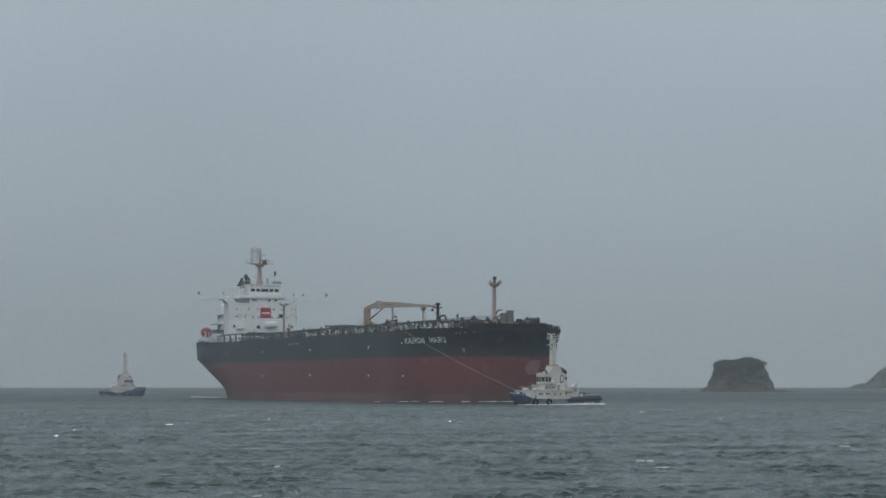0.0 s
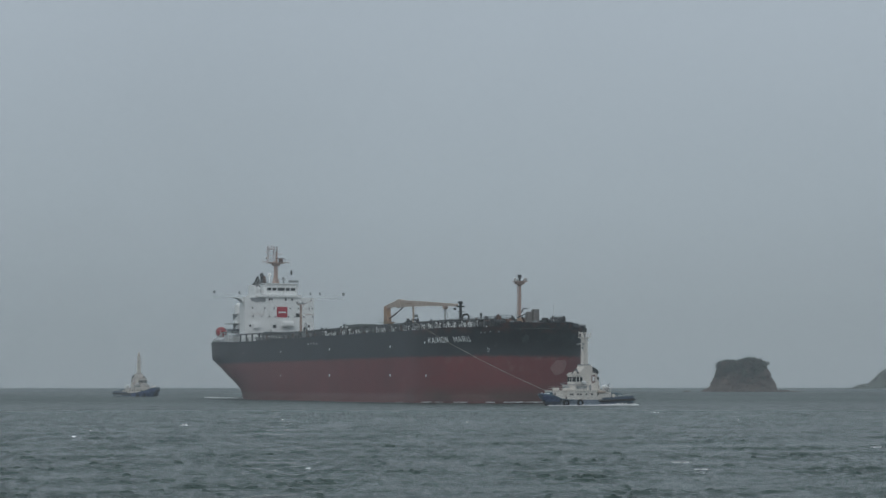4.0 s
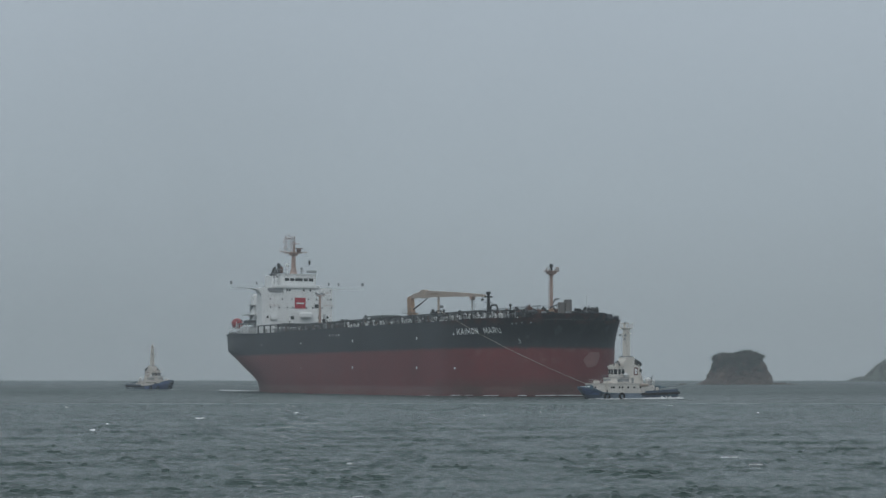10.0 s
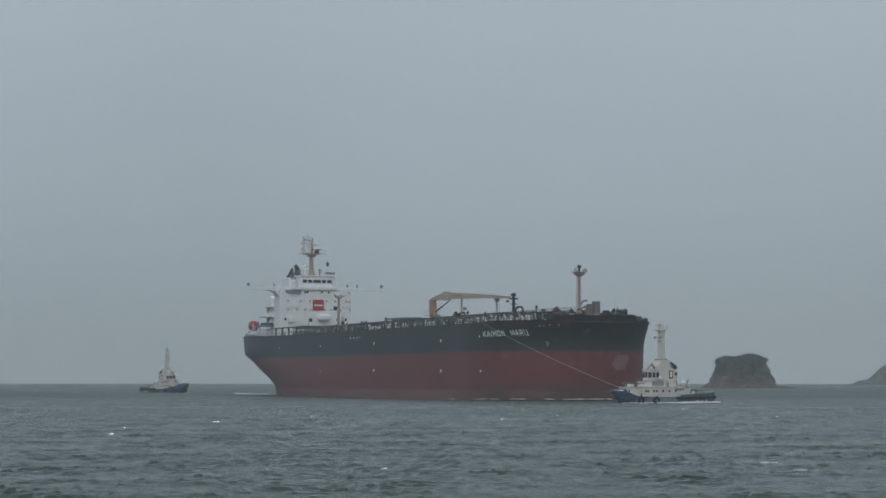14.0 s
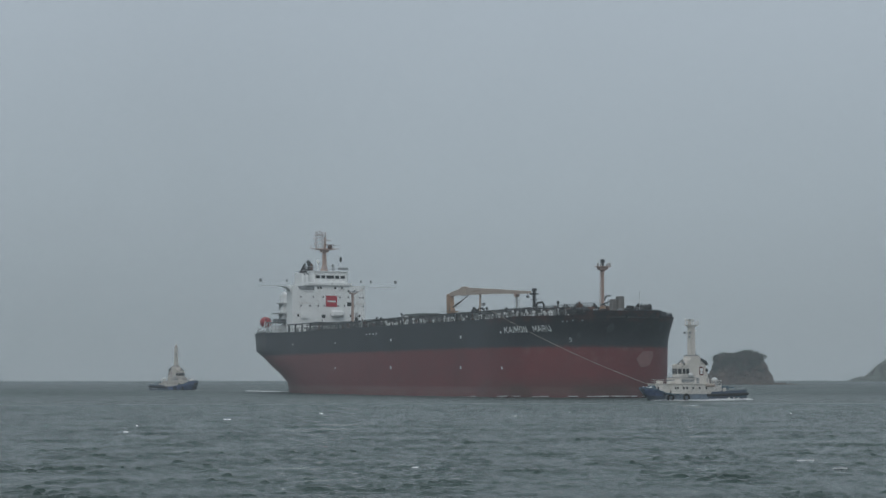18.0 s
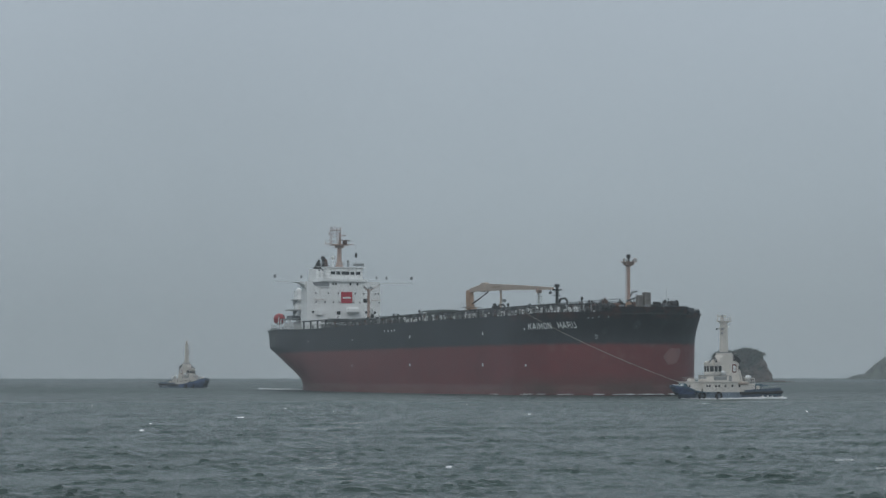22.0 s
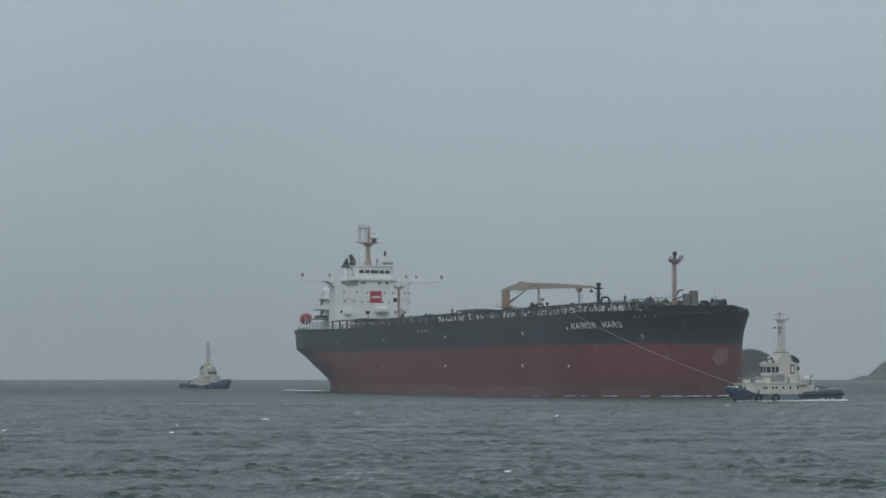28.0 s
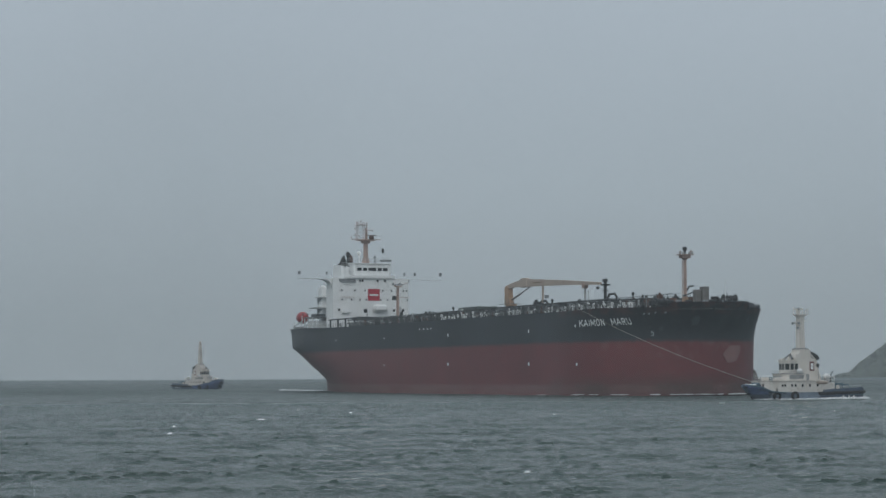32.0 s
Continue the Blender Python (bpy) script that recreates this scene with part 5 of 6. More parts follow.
    for x, y, z, w in ((11.2, 0.75, 2.55, 0.34), (10.7, 1.25, 2.35, 0.3), (10.1, 1.75, 2.1, 0.34), (9.6, 2.1, 2.0, 0.22), (10.9, -0.7, 2.55, 0.4), (10.4, 0.9, 2.6, 0.3)):
        ball(canvas, (x, y, z), w * 1.3, w, w * 0.55, 8, 5)
    part("bow_canvas", canvas, LETTER, root, "crumpled white canvas on the bow")
    part("bow_winch", tube(box(BM(), 9.0, 10.0, -0.9, 0.9, 1.6, 2.3, 0.08), (9.5, -0.8, 2.5), (9.5, 0.8, 2.5), 0.45, n=12), TUGDECK, root)

    # lower house
    plan = [(-3.2, -3.2), (4.0, -3.75), (6.2, -3.45), (8.1, -2.85), (8.8, -1.5), (8.8, 1.5), (8.1, 2.85), (6.2, 3.45), (4.0, 3.75), (-3.2, 3.2)]
    house = part("deckhouse", slab(BM(), plan, 1.0, 3.2), house_paint, root, "cream lower deckhouse with small ports")
    part("house_roof", slab(BM(), [(x + (0.15 if x > 0 else -0.1), y * 1.04) for x, y in plan], 3.2, 3.3), house_paint, house)
    for side in (-1, 1):
        if rise:
            skin = BM()
            cols = []
            for x in (0.6, 2.5, 4.5, 6.5, 7.2, 8.5, 9.5, 10.5, 11.1, 11.6):
                top = tug_sheer(x) + rise * min(1, max(0, (x - 2) / 7))
                cols.append([skin.verts.new((x - max(0, x - 8) * 0.6 * (1 - min(1, z / 2.2)) ** 1.3, side * (tug_half(x, z) + 0.1), z)) for z in (0.2, 0.7, 1.2, top * 0.5 + 0.6, top + 0.05)])
            for a, b in zip(cols, cols[1:]):
                for q in range(4):
                    skin.faces.new((a[q], b[q], b[q + 1], a[q + 1]))
            part("bow_plating", skin, BRIGHTBLUE, root, "bright blue plating round the bow")
        else:
            # a pale strip laid over the hull side below the deckhouse
            skin = BM()
            cols = [[skin.verts.new((x, side * (tug_half(x, z) + 0.04), z)) for z in (0.12, 0.5, 1.0, 1.28)] for x in (-1.2, 1, 3, 4.5, 6, 7.2, 8.3)]
            for a, b in zip(cols, cols[1:]):
                for q in range(3):
                    skin.faces.new((a[q], b[q], b[q + 1], a[q + 1]))
            part("side_plating", skin, TUGGREY, root, "pale blue-grey strip along the tug's side")
            flare = BM()
            cols = [[flare.verts.new((x - max(0, x - 8) * 0.6 * (1 - min(1, z / 2.2)) ** 1.3, side * (tug_half(x, z) + 0.06), z)) for z in (0.95, 1.3, tug_sheer(x) * 0.6 + 0.55, tug_sheer(x) + 0.03)] for x in (8.9, 9.5, 10.1, 10.6, 11.1, 11.6, 12.0)]
            for a, b in zip(cols, cols[1:]):
                for q in range(3):
                    flare.faces.new((a[q], b[q], b[q + 1], a[q + 1]))
            part("bow_plating", flare, BRIGHTBLUE, root, "bright blue plating round the bow")
        for x in (6.4, 5.9, 4.6, 3.9, 2.3, 0.6, -1.2):
            y = side * table(x, ((-3.2, 3.2), (4.0, 3.75), (6.2, 3.45), (8.1, 2.85)))
            part("port_hole", box(BM(), x - 0.2, x + 0.2, y - 0.07, y + 0.07, 2.25, 2.68, 0.05), GLASS, house)
        part("house_rail", run(run(BM(), [(-3, side * 2.9, 4.1), (5.6, side * 3.4, 4.1), (8.6, side * 1.3, 4.1)], 0.018, 5), [(-3, side * 2.9, 3.7), (5.6, side * 3.4, 3.7), (8.6, side * 1.3, 3.7)], 0.018, 5), house_paint, house)
        for x in (-3, -1, 1, 3, 5.2, 6.6):
            y = side * table(x, ((-3, 2.9), (5.6, 3.4), (8.6, 1.3)))
            part("rail_post", tube(BM(), (x, y, 3.3), (x, y, 4.1), 0.022, n=5), house_paint, house)
    for y in (-1.5, -0.5, 0.5, 1.5):
        part("port_hole", box(BM(), 8.6, 8.86, y * 0.8 - 0.2, y * 0.8 + 0.2, 2.25, 2.68, 0.05), GLASS, house)
    # middle tier and wheelhouse
    middle = part("middle_tier", slab(BM(), [(-2.6, -1.9), (3.9, -2.0), (4.8, -1.2), (4.8, 1.2), (3.9, 2.0), (-2.6, 1.9)], 3.3, 4.5), house_paint, root)
    for side in (-1, 1):
        part("tier_window", box(BM(), 0.7, 3.75, side * 1.98 - 0.06, side * 1.98 + 0.06, 3.55, 4.25), GREYBOX, middle, "grey window strip")
    part("tier_window", box(BM(), 4.75, 4.86, -1.1, 1.1, 3.7, 4.15), GREYBOX, middle)
    part("tier_visor", slab(BM(), [(0.6, -2.1), (4.0, -2.2), (5.1, -1.3), (5.1, 1.3), (4.0, 2.2), (0.6, 2.1)], 4.45, 4.55), GREYBOX, middle)
    outline = [(1.3, -1.35), (3.1, -1.35), (3.8, -0.75), (3.8, 0.75), (3.1, 1.35), (1.3, 1.35)]
    wheel = part("wheelhouse", slab(BM(), outline, 4.55, 6.6), house_paint, root, "cream wheelhouse with dark windows")
    part("wheelhouse_roof", slab(BM(), [(x + (0.2 if x > 1 else -0.2), y * 1.12) for x, y in outline], 6.6, 6.8), house_paint, wheel)
    for a, b in zip(outline, outline[1:]):
        d = Vector((b[0] - a[0], b[1] - a[1], 0))
        n = Vector((d.y, -d.x, 0)).normalized()
        panes = 2 if d.length > 1.2 else 1
        for k in range(panes):
            p0, p1 = (Vector((*a, 0)) + d * ((k + e) / panes) for e in (0.1, 0.9))
            bm = BM()
            q = [p0 + n * 0.03, p1 + n * 0.03]
            v = [bm.verts.new((w.x, w.y, z)) for z in (5.15, 6.2) for w in q]
            u = [bm.verts.new((w.x - n.x * 0.08, w.y - n.y * 0.08, w.z)) for w in (x.co for x in v)]
            bm.faces.new((v[0], v[1], v[3], v[2])), bm.faces.new((u[0], u[2], u[3], u[1]))
            for s, e in ((0, 1), (1, 3), (3, 2), (2, 0)):
                bm.faces.new((v[s], u[s], u[e], v[e]))
            bmesh.ops.recalc_face_normals(bm, faces=bm.faces[:])
            part("wheelhouse_window", bm, GLASS, wheel)
    for x, y, w, h in ((3.5, -0.6, 0.16, 7.1), (3.35, 0.2, 0.2, 7.2), (1.8, 1.1, 0.2, 7.2), (1.5, -1.0, 0.25, 7.35), (2.5, -1.2, 0.14, 7.1)):
        part("roof_box", box(BM(), x - w, x + w, y - w, y + w, 6.8, h, 0.03), house_paint, wheel)
    part("search_light", tube(run(BM(), [(2.3, 0.7, 6.8), (2.3, 0.7, 7.3)], 0.06), (2.1, 0.7, 7.4), (2.6, 0.7, 7.4), 0.2, n=10), GREYBOX, wheel)
    part("roof_spar", run(run(run(BM(), [(3.6, 0.5, 6.9), (2.9, 0.5, 7.6), (2.3, 0.5, 7.9), (1.7, 0.5, 6.9)], 0.09), [(2.5, 0.5, 7.8), (1.9, 0.5, 6.9)], 0.07), [(2.9, 0.5, 7.6), (2.0, 0.5, 7.4)], 0.05), DARK, wheel)
    part("fire_monitor", run(BM(), [(0.7, 0.9, 6.8), (0.7, 0.9, 7.4), (1.5, 0.9, 7.8)], 0.14, 8), house_paint, wheel)
    # tower, mast, funnel
    tower = part("mast_house", plate(BM(), [(1.5, 3.3), (1.4, 7.4), (0.7, 8.3), (0.6, 8.7), (-1.3, 8.7), (-2.3, 7.4), (-2.9, 7.0), (-4.1, 3.0), (-4.1, 0.9), (1.5, 0.9)], -1.15, 1.15), house_paint, root, "tapering cream mast house")
    part("tower_band", box(BM(), -1.4, 0.7, -1.0, 1.0, 8.66, 8.86), GREYBOX, tower)
    slim = ((0.45, 8.8), (-1.1, 8.8), (-0.75, 15.4), (0.0, 15.4)) if tall else ((0.3, 8.8), (-0.95, 8.8), (-0.8, 14.6), (0.15, 14.6))
    part("mast", plate(BM(), list(slim), -0.45 if tall else -0.5, 0.45 if tall else 0.5), house_paint, root, "tall cream box mast")
    if not tall:
        part("mast_platform", box(box(BM(), -1.6, 0.75, -0.8, 0.8, 14.6, 14.75), -1.1, 0.45, -0.6, 0.6, 14.4, 14.6), house_paint, root)
        for x, y, h in ((-1.5, 0.7, 15.7), (-1.5, -0.7, 15.9), (-1.0, 0.7, 15.5), (-0.3, -0.7, 15.8), (0.6, 0.7, 15.4), (0.65, -0.6, 16.0)):
            part("whip_aerial", tube(tube(BM(), (x, y, 14.7), (x, y, h), 0.06, 0.05, 6), (x, y, h - 0.25), (x, y, h), 0.09, n=6), house_paint, root)
        part("platform_rail", run(BM(), [(0.7, 0.75, 15.15), (-1.55, 0.75, 15.15), (-1.55, -0.75, 15.15), (0.7, -0.75, 15.15)], 0.03, 5), house_paint, root)
        part("radar", box(tube(BM(), (0.1, 0, 14.7), (0.1, 0, 15.5), 0.34, n=8), -0.1, 0.35, -0.8, 0.8, 15.5, 15.75), house_paint, root, "radar scanner at the masthead")
        part("mast_lamp", tube(BM(), (0.4, 0.5, 15.3), (0.4, 0.5, 16.0), 0.12, n=8), GREYBOX, root)
        part("cross_arm", run(run(BM(), [(0.3, 0.95, 13.3), (0.3, -0.95, 13.3)], 0.12), [(-0.9, 0.9, 13.6), (-0.9, -0.9, 13.6)], 0.1), house_paint, root)
    for x, y, z in ((0.6, 0.8, 13.0), (0.65, 0.6, 12.2), (0.6, -0.8, 13.0)):
        part("navigation_light", box(BM(), x - 0.15, x + 0.2, y - 0.18, y + 0.18, z, z + 0.4, 0.04), GREYBOX, root)
    for side in (-1, 1):
        part("funnel_top", plate(BM(), [(-1.6, 7.2), (-3.0, 6.8), (-3.7, 7.0), (-3.2, 7.7), (-1.9, 8.3), (-1.5, 8.1)], side * 0.75 - 0.4, side * 0.75 + 0.4), DARK, tower, "black funnel top")
        mark = part("funnel_mark", box(BM(), -2.35, -1.35, side * 1.17 - 0.03, side * 1.17 + 0.03, 4.95, 6.55), MARKRED, tower, "red-framed funnel mark")
        part("mark_panel", box(BM(), -2.15, -1.55, side * 1.2 - 0.03, side * 1.2 + 0.03, 5.2, 6.3), LETTER, mark)
        part("tower_lamp", box(BM(), -3.3, -2.9, side * 1.3 - 0.15, side * 1.3 + 0.15, 5.6, 6.2), DARK, tower)
        for x, z in ((1.3, 4.95), (-4.9, 4.0)):
            raft = part("life_raft", ball(BM(), (x, side * 1.7, z), 0.62 if x > 0 else 0.85, 0.4, 0.4 if x > 0 else 0.5, 14, 8), LETTER, root, "white life-raft canister", True)
            part("raft_cradle", box(BM(), x - 0.5, x + 0.5, side * 1.7 - 0.3, side * 1.7 + 0.3, 4.5 if x > 0 else 2.85, z - 0.25), RAIL, raft)
    for side in (-1, 1):
        part("tier_handrail", run(BM(), [(4.6, side * 2.3, 4.75), (2.5, side * 2.45, 4.95), (0.5, side * 2.3, 4.95)], 0.04, 5), GREYBOX, middle)
        part("side_door", box(BM(), -0.6, 0.15, side * 1.9 - 0.09, side * 1.9 + 0.09, 3.35, 4.4, 0.03), GREYBOX, middle)
        part("tower_vent", box(BM(), -3.4, -2.7, side * 1.22 - 0.06, side * 1.22 + 0.06, 3.6, 4.5, 0.04), GREYBOX, tower, "grey louvred vent")
        part("roof_locker", box(BM(), 5.4, 6.6, side * 1.9 - 0.4, side * 1.9 + 0.4, 3.3, 3.85, 0.06), house_paint, house)
        part("house_stain", box(BM(), 7.2, 7.5, side * 3.08 - 0.1, side * 3.08 + 0.1, 1.3, 2.0, 0.03), WARMGREY, house)
    part("rescue_boat", ball(BM(), (-2.1, 2.9, 2.95), 1.9, 0.7, 0.42, 14, 8), CREAM, root, "beige rescue boat", True)
    part("boat_cradle", box(BM(), -3.4, -0.8, 2.6, 3.2, 0.9, 2.75), house_paint, root)
    part("davit", run(BM(), [(-5.9, 1.6, 0.9), (-5.9, 1.6, 4.3), (-6.2, 1.9, 4.9)], 0.1), DARK, root)
    part("aft_house", box(BM(), -6.4, -4.1, -2.2, 2.2, 0.9, 2.9, 0.1), house_paint, root)
    for side in (-1, 1):
        rail = part("aft_rail", run(run(BM(), [(-3.4, side * 2.9, 3.9), (-6.3, side * 2.1, 3.9)], 0.04, 5), [(-3.4, side * 2.9, 3.4), (-6.3, side * 2.1, 3.4)], 0.035, 5), house_paint, root)
        for k in range(4):
            x, y = -3.4 - 2.9 * k / 3, side * (2.9 - 0.8 * k / 3)
            part("rail_post", tube(BM(), (x, y, 2.6), (x, y, 3.9), 0.04, n=5), house_paint, rail)
        for x, y, w, h, paint in ((-7.6, 1.6, 0.4, 2.1, GREYBOX), (-8.3, 2.2, 0.3, 1.9, house_paint), (-10.9, 1.9, 0.35, 2.0, TUGGREY), (-6.9, 2.4, 0.25, 2.5, house_paint)):
            part("deck_locker", box(BM(), x - w, x + w, side * y - w, side * y + w, 0.9, h, 0.05), paint, root)
        part("stern_rail", run(BM(), [(-7.0, side * 3.6, 2.25), (-9.6, side * 3.5, 2.35), (-11.8, side * 3.1, 2.45)], 0.05, 5), RAIL, root)
        for x, y, z in ((-7.0, 3.6, 2.25), (-8.4, 3.55, 2.3), (-9.6, 3.5, 2.35), (-10.8, 3.3, 2.4), (-11.8, 3.1, 2.45)):
            part("stern_rail_post", tube(BM(), (x, side * y, 1.0), (x, side * y, z), 0.05, n=5), RAIL, root)
    part("towing_bow", run(BM(), [(-7.4, -3.4, 0.9), (-7.4, -3.0, 2.7), (-7.4, 3.0, 2.7), (-7.4, 3.4, 0.9)], 0.14), TUGDECK, root)
    part("towing_bow", run(BM(), [(-9.0, -3.4, 0.9), (-9.0, -2.9, 2.5), (-9.0, 2.9, 2.5), (-9.0, 3.4, 0.9)], 0.12), TUGDECK, root)
    part("towing_hook", tube(box(BM(), -7.0, -6.4, -0.5, 0.5, 0.9, 2.0), (-7.2, 0, 1.7), (-6.9, 0, 1.7), 0.4, n=10), DARK, root)
    part("deck_locker", box(BM(), -10.4, -9.6, -1.5, 1.5, 0.9, 1.9, 0.05), TUGDECK, root)
    if tall:
        part("top_mast", tube(box(BM(), -0.75, 0.05, -0.5, 0.5, 15.4, 15.6), (-0.4, 0, 15.5), (-0.4, 0, 15.6 + tall), 0.3, 0.2, 8), CREAM, root, "beige top mast")
    return root


tug_bow = tug("tugboat", "cream and blue harbour tug holding a bow line", TUGCREAM, TUGBLUE)
port_side = [(x, tug_half(x, 0) + 0.25, 0.05) for x in (12.2, 10, 7, 4, 1, -2, -6, -10, -12.4, -13.4, -14.6)]
part("bow_wash", foam(BM(), port_side[1:6], 0.22, 0.2, 260, 11), FOAM, tug_bow, "white wash along the tug's side")
part("quarter_wash", foam(BM(), port_side[5:9] + [(-13.0, 3.2, 0.05)], 0.28, 0.34, 380, 12), FOAM, tug_bow, "white wash at the tug's stern")
part("stern_wash", foam(BM(), [(-12.6, 3, 0.05), (-13.2, 0, 0.05), (-12.8, -3, 0.05), (-15, -2, 0.05)], 0.35, 0.2, 120, 13), FOAM, tug_bow)
# scaled down and shortened aft to fit this tug's outline in the camera's view
TUG_SIZE = 0.933


def trim(x):
    return TUG_SIZE * (1.02 * x if x > 0 else x if x > -3 else -3 + (x + 3) * 0.92)


for ob in tug_bow.children_recursive:
    for v in ob.data.vertices:
        v.co = (trim(v.co.x), v.co.y * TUG_SIZE, v.co.z * TUG_SIZE)
tug_stern = tug("tugboat", "white and blue harbour tug following astern of the tanker", TUGWHITE, TUGBLUE, 1.2, 0.8)
part("bow_wash", foam(BM(), port_side[:6], 0.12, 0.08, 60, 14), FOAM, tug_stern)

# the line from the tug's bow to the tanker's side
ROPE_LENGTH = 62.0
TUG_END, SHIP_END = Vector((trim(9.4), 0, 2.9 * TUG_SIZE)), Vector((209.5, -19.65, 17.25))


def tow_line(length, sag=0.8, thick=0.038):
    return run(BM(), [(length * k / 24, 0, -4 * sag * (k / 24) * (1 - k / 24)) for k in range(25)], thick, 6)


# ---------------------------------------------------------------- island and headland
def clumps(name, spots, size, label, seed, parent=None):
    """Tree crowns as many small tilted leaf sprays round each spot: one mass of foliage."""
    r = np.random.default_rng(seed)
    verts, faces = [], []
    for (x, y, z, w, h) in spots:
        n = int(70 * (w / 4) ** 2)
        d = r.normal(size=(n, 3))
        d /= np.linalg.norm(d, axis=1)[:, None]
        d *= r.uniform(0.55, 1.05, (n, 1))
        c = np.stack([x + d[:, 0] * w, y + d[:, 1] * w, z + d[:, 2] * h], 1)
        for p in c:
            a, b = r.normal(size=3), r.normal(size=3)
            a *= size * r.uniform(0.5, 1.1) / np.linalg.norm(a)
            b *= size * r.uniform(0.5, 1.1) / np.linalg.norm(b)
            k = len(verts)
            verts += [p - a, p + b, p + a, p - b]
            faces.append((k, k + 1, k + 2, k + 3))
    data = bpy.data.meshes.new(name)
    data.from_pydata([tuple(v) for v in verts], [], faces)
    data.materials.append(LEAF)
    ob = new(name, data)
    ob.parent = parent
    return tagged(ob, label, kind="stuff")


def rock(name, centre, levels, segments, rough, seed, mat, label, category):
    """A rock mass: rings of its left and right reach at each height, roughened by noise. Stands with its foot below the water."""
    bm = BM()
    rings = []
    for z, left, right, deep in levels:
        ring = []
        for k in range(segments):
            a = k * math.tau / segments
            rx = right if math.cos(a) > 0 else left
            p = Vector((rx * math.cos(a), deep * math.sin(a), z))
            n = noise.fractal(Vector((p.x * 0.09 + seed, p.y * 0.09, p.z * 0.16)), 0.8, 2.1, 5)
            m = noise.noise(Vector((p.x * 0.35 + seed, p.y * 0.35, z * 0.5)))
            s = 1 + rough * (0.16 * n + 0.06 * m)
            ring.append(bm.verts.new((p.x * s, p.y * s, z + rough * 0.7 * m)))
        rings.append(ring)
    for a, b in zip(rings, rings[1:]):
        for k in range(segments):
            bm.faces.new((a[k], a[(k + 1) % segments], b[(k + 1) % segments], b[k]))
    bm.faces.new(rings[-1])
    ob = part(name, bm, mat, None)
    ob.location = centre
    return tagged(ob, label, category)


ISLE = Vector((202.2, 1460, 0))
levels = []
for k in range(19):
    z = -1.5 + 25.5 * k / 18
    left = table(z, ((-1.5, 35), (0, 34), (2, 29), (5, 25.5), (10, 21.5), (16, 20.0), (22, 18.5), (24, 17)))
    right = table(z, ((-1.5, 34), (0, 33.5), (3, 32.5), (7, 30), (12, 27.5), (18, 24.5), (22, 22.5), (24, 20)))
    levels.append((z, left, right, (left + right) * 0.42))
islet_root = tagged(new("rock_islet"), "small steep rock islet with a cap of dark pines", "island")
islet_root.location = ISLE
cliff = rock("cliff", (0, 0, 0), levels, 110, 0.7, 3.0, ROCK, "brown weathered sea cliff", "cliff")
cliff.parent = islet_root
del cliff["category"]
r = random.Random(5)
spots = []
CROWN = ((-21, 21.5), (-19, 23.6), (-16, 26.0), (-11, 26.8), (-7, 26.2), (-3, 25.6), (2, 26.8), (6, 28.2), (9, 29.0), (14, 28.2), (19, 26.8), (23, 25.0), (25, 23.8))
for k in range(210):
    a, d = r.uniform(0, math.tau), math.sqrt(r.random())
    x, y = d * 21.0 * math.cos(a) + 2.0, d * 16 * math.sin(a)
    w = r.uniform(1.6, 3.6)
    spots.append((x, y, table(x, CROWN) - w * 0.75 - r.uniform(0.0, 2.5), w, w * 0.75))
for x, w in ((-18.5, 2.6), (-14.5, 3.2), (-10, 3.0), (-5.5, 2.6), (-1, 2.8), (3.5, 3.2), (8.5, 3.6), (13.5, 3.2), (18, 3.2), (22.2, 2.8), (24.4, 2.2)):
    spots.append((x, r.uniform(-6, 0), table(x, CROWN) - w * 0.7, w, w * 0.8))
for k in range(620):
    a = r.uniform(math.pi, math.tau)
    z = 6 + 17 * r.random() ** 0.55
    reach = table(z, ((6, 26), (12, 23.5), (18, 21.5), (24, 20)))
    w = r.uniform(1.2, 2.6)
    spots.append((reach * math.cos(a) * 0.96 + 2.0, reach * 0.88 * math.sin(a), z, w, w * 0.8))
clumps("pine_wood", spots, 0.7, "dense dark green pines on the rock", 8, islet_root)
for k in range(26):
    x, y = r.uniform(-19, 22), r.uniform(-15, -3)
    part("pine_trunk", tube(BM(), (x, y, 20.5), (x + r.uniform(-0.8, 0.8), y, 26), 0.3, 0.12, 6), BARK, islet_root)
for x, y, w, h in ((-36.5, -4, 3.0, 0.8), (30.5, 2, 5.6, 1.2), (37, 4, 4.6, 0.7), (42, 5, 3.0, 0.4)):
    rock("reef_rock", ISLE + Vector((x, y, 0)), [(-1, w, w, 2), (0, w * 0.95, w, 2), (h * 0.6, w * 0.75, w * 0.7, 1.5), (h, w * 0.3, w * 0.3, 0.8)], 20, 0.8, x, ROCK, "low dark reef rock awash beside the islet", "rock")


RIDGE = ((-6, 0.2), (4, 1.6), (10, 5.4), (20, 6.8), (32, 8.6), (34.5, 12.6), (40, 17), (47, 23.5), (63, 34), (82, 47), (112, 62), (175, 82), (320, 100), (640, 90))


# stretched unevenly to fit the islet's outline in the camera's view
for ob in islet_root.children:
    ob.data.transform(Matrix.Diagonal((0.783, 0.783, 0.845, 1)))


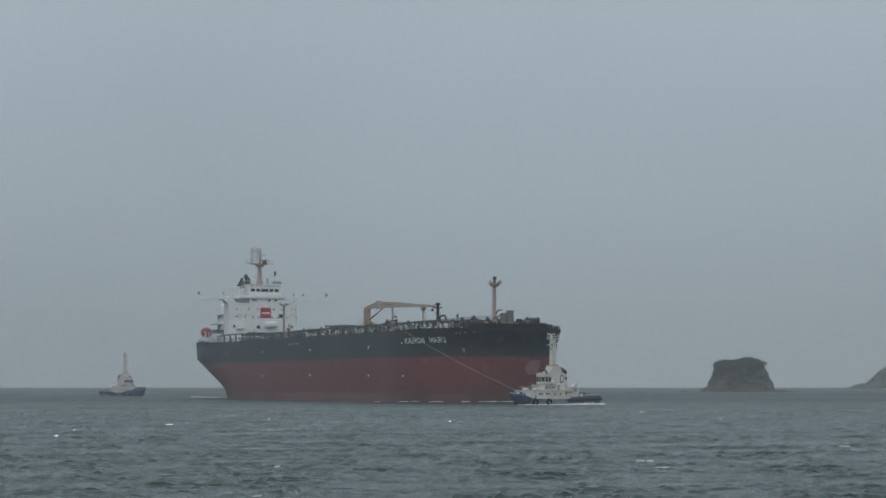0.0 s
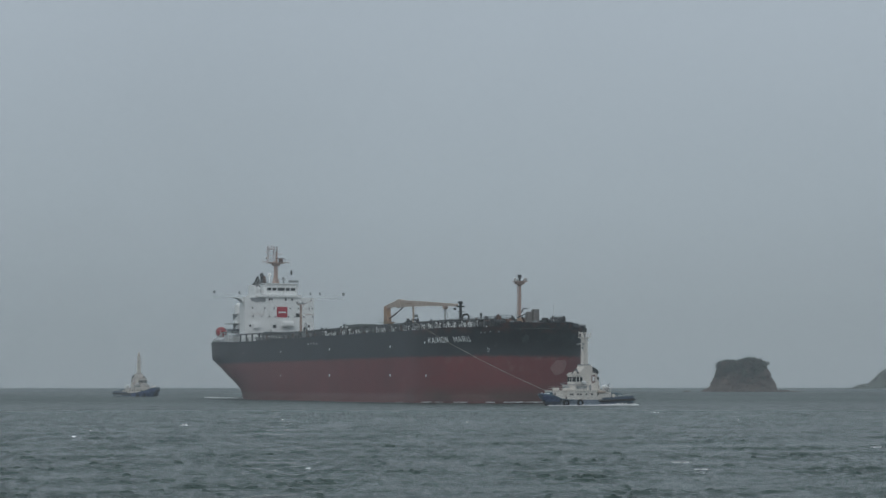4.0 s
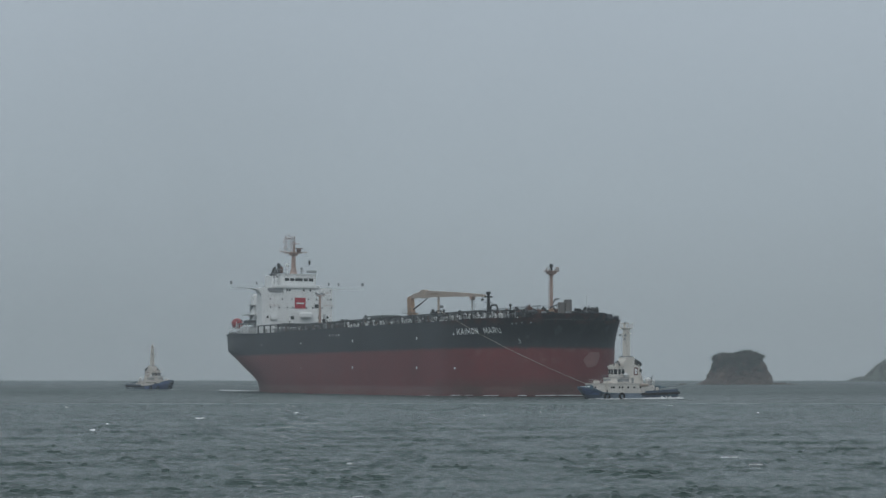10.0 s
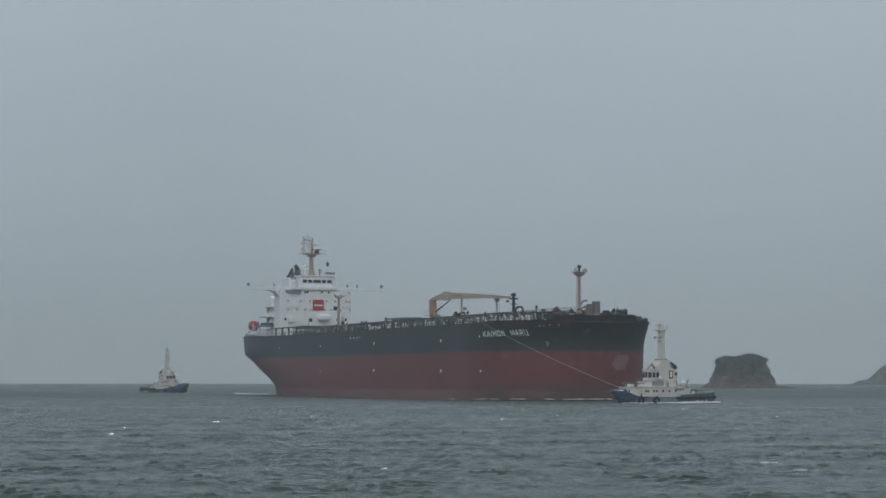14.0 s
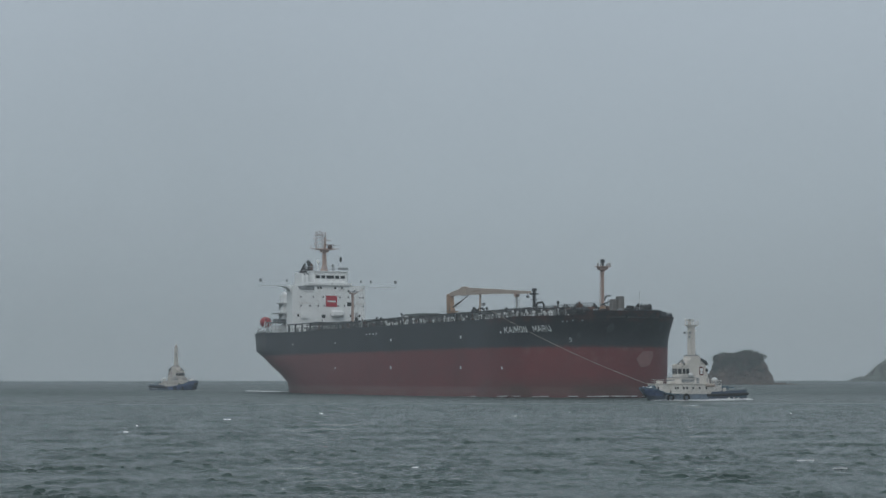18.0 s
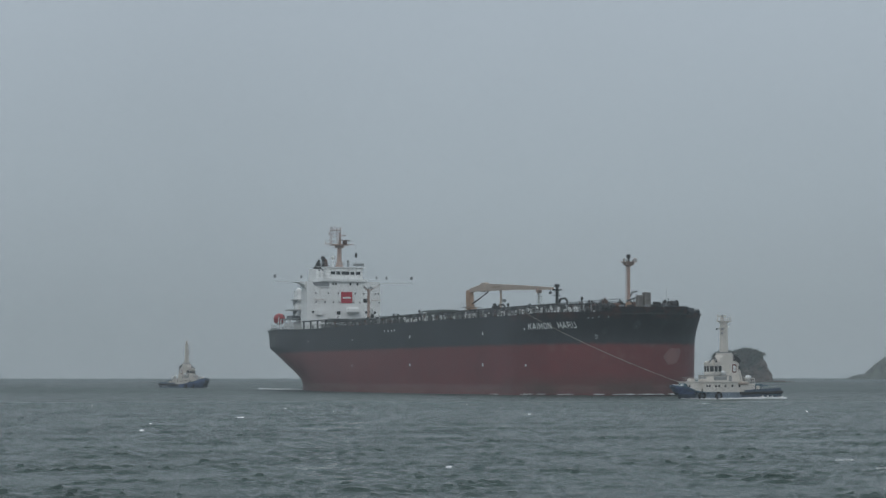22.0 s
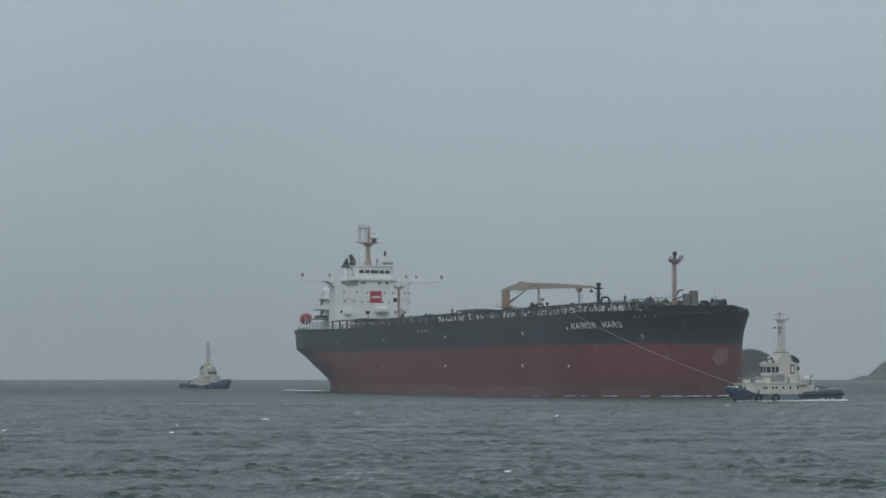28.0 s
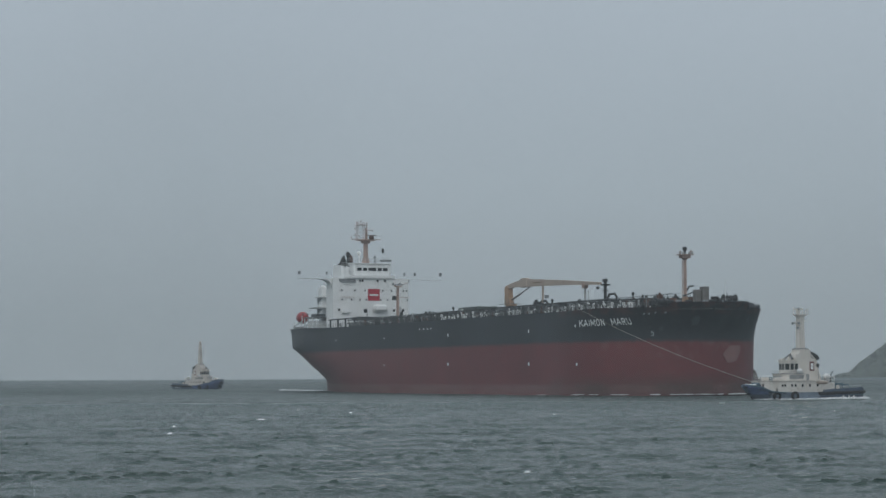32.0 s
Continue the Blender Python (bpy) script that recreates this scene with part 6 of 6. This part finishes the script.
def headland():
    """A wooded ridge that climbs away from its low point in the sea."""
    nx, ny = 260, 40
    bm = BM()
    grid = []
    for j in range(ny + 1):
        v = j / ny
        row = []
        for i in range(nx + 1):
            u = i / nx
            x = 612 + 648 * u
            crest = table(x - 650, RIDGE)
            y = 3360 + 60 * v + 0.25 * (x - 620)
            shape = max(0.0, math.sin(math.pi * v)) ** 0.55
            n = noise.fractal(Vector((x * 0.03, y * 0.03, 1.7)), 0.8, 2.0, 5)
            m = noise.noise(Vector((x * 0.16, y * 0.16, 4)))
            row.append(bm.verts.new((x, y, -1.5 + (crest + 1.5) * shape * (1 + 0.07 * n) + min(3, crest * 0.12) * m * shape)))
        grid.append(row)
    for a, b in zip(grid, grid[1:]):
        for i in range(nx):
            bm.faces.new((a[i], a[i + 1], b[i + 1], b[i]))
    root = tagged(new("headland"), "distant wooded headland running down to the sea", "headland")
    part("hillside", bm, HILLSIDE, root, "dark wooded slope", True)
    rr = random.Random(9)
    trees = []
    for k in range(420):
        x = 640 + 260 * rr.random() ** 1.3
        crest = table(x - 650, RIDGE)
        v = rr.uniform(0.06, 0.6)
        w = rr.uniform(1.5, 3.0) * (0.5 if x < 668 else 1)
        trees.append((x, 3360 + 60 * v + 0.25 * (x - 620), crest * math.sin(math.pi * v) ** 0.55 - 0.6 * w, w, w * 0.8))
    clumps("far_wood", trees, 1.3, "trees along the ridge", 12, root)


headland()

# ---------------------------------------------------------------- sea haze
HAZE_TOP = 260.0


def haze_material(share, ramp_x=None):
    """A thin veil that fades out with height and, where ramp_x is given, grows from none at its first x to all at its second."""
    m = bpy.data.materials.new("thin_sea_haze")
    m.use_nodes = True
    t = m.node_tree
    t.nodes.clear()
    end = t.nodes.new("ShaderNodeOutputMaterial")
    co = t.nodes.new("ShaderNodeTexCoord")
    sep = t.nodes.new("ShaderNodeSeparateXYZ")
    t.links.new(co.outputs["Object"], sep.inputs[0])
    up = node(t, "ShaderNodeMapRange")
    up.interpolation_type = "SMOOTHSTEP"
    for key, value in (("From Min", 0.0), ("From Max", HAZE_TOP), ("To Min", share), ("To Max", 0.0)):
        up.inputs[key].default_value = value
    t.links.new(sep.outputs["Z"], up.inputs["Value"])
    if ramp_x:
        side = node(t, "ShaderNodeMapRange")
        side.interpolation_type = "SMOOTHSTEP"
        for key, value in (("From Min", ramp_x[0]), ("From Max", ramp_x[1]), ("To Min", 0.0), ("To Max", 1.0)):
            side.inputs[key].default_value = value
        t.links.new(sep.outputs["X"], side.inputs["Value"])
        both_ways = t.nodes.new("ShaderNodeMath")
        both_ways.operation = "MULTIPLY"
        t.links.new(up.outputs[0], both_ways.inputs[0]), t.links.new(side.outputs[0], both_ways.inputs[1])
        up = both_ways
    clear = t.nodes.new("ShaderNodeBsdfTransparent")
    front = node(t, "ShaderNodeBsdfDiffuse", Color=(0.665, 0.722, 0.755, 1))
    back = node(t, "ShaderNodeBsdfTranslucent", Color=(0.665, 0.722, 0.755, 1))
    both = node(t, "ShaderNodeMixShader", Fac=0.5)
    t.links.new(front.outputs[0], both.inputs[1]), t.links.new(back.outputs[0], both.inputs[2])
    veil = t.nodes.new("ShaderNodeMixShader")
    t.links.new(up.outputs[0], veil.inputs["Fac"])
    t.links.new(clear.outputs[0], veil.inputs[1]), t.links.new(both.outputs[0], veil.inputs[2])
    t.links.new(veil.outputs[0], end.inputs["Surface"])
    return m


def haze_bank(a, b, share, ramp_x=None):
    """A gently waving upright veil from one place on the water to another."""
    bm = BM()
    a, b, k = Vector(a), Vector(b), 24
    cols = []
    for i in range(k + 1):
        p = a.lerp(b, i / k)
        cols.append([bm.verts.new((p.x, p.y * (1 + 0.006 * math.sin(i * 1.3)), z)) for z in (-1, 130, HAZE_TOP + 2)])
    for c, d in zip(cols, cols[1:]):
        for q in (0, 1):
            bm.faces.new((c[q], d[q], d[q + 1], c[q + 1]))
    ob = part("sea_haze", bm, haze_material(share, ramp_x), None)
    ob.visible_shadow = False
    return tagged(ob, "thin grey haze lying over the distant sea", "haze", kind="stuff")


for y, share in ((190, 0.062), (300, 0.065), (800, 0.06), (1350, 0.15), (2500, 0.2)):
    haze_bank((-1.1 * y, y), (1.1 * y, y), share)
# an added veil between camera and tanker, thickening to pale her stern
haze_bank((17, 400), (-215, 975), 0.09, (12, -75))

# ---------------------------------------------------------------- flecks of foam on the chop
bm = BM()
r = random.Random(21)
for k in range(34):
    d = 72 + 430 * r.random() ** 1.5
    a = radians(r.uniform(-15, 15))
    x, y, n = d * math.sin(a), d * math.cos(a), r.choice((1, 1, 2, 2, 3, 6))
    foam(bm, [(x, y, 0.07), (x + r.uniform(0.06, 0.13) * n + 0.05, y + 0.1, 0.08)], 0.05, 0.03, n * 2, k)
flecks = tagged(part("whitecap_flecks", bm, THINFOAM, water), "small white flecks of breaking wave tops", kind="stuff")


def motions():
    ship_rows = [(t, pose(x, y, 0, 0, 0, turn)) for t, x, y, turn in (
        (0, -70.15, 695.36, -67.79), (8, -59.94, 676.38, -67.89), (16, -49.69, 657.55, -68.02), (24, -39.41, 638.86, -68.17), (32, -29.10, 620.32, -68.34))]
    tug_rows = [(t, pose(x, y, 0, 0, 0, turn)) for t, x, y, turn in (
        (0, 22.49, 437.95, 218.7), (8, 32.80, 413.98, 216.2), (16, 42.65, 390.8, 214), (24, 51.69, 367.5, 211.7), (32, 60.26, 342.6, 210))]
    walk(ship, ship_rows)
    walk(tug_bow, tug_rows)
    stern_rows = [(t, pose(x, y, 0, 0, 0, turn)) for t, x, y, turn in (
        (0, -122.3, 816.5, -46), (8, -111.0, 798.6, -46), (16, -100.05, 780.7, -46), (24, -89.5, 762.8, -46), (32, -79.33, 744.9, -46))]
    walk(tug_stern, stern_rows)
    ends = [(t, b @ TUG_END, a @ SHIP_END) for (t, a), (_, b) in zip(ship_rows, tug_rows)]
    line = part("tow_line", tow_line(max((q - p).length for _, p, q in ends) + 0.4), ROPE, None)
    tagged(line, "pale tow line from the tug to the tanker's side", "rope")
    aft_ends = [(t, b @ Vector((10.5, 0, 3.4)), a @ Vector((0.6, -9.0, 17.4))) for (t, a), (_, b) in zip(ship_rows, stern_rows)]
    aft_line = part("tow_line", tow_line(max((q - p).length for _, p, q in aft_ends) + 0.3, 1.0, 0.013), ROPE, None)
    tagged(aft_line, "thin slack tow line from the tanker's stern to the following tug", "rope")
    walk(aft_line, [(t, Matrix.Translation(p) @ (q - p).to_track_quat("X", "Z").to_matrix().to_4x4()) for t, p, q in aft_ends])
    walk(line, [(t, Matrix.Translation(p) @ (q - p).to_track_quat("X", "Z").to_matrix().to_4x4()) for t, p, q in ends])
    walk(water, [(0, pose(0, 0, 0)), (16, pose(6, -8, 0)), (32, pose(12, -16, 0))])


motions()
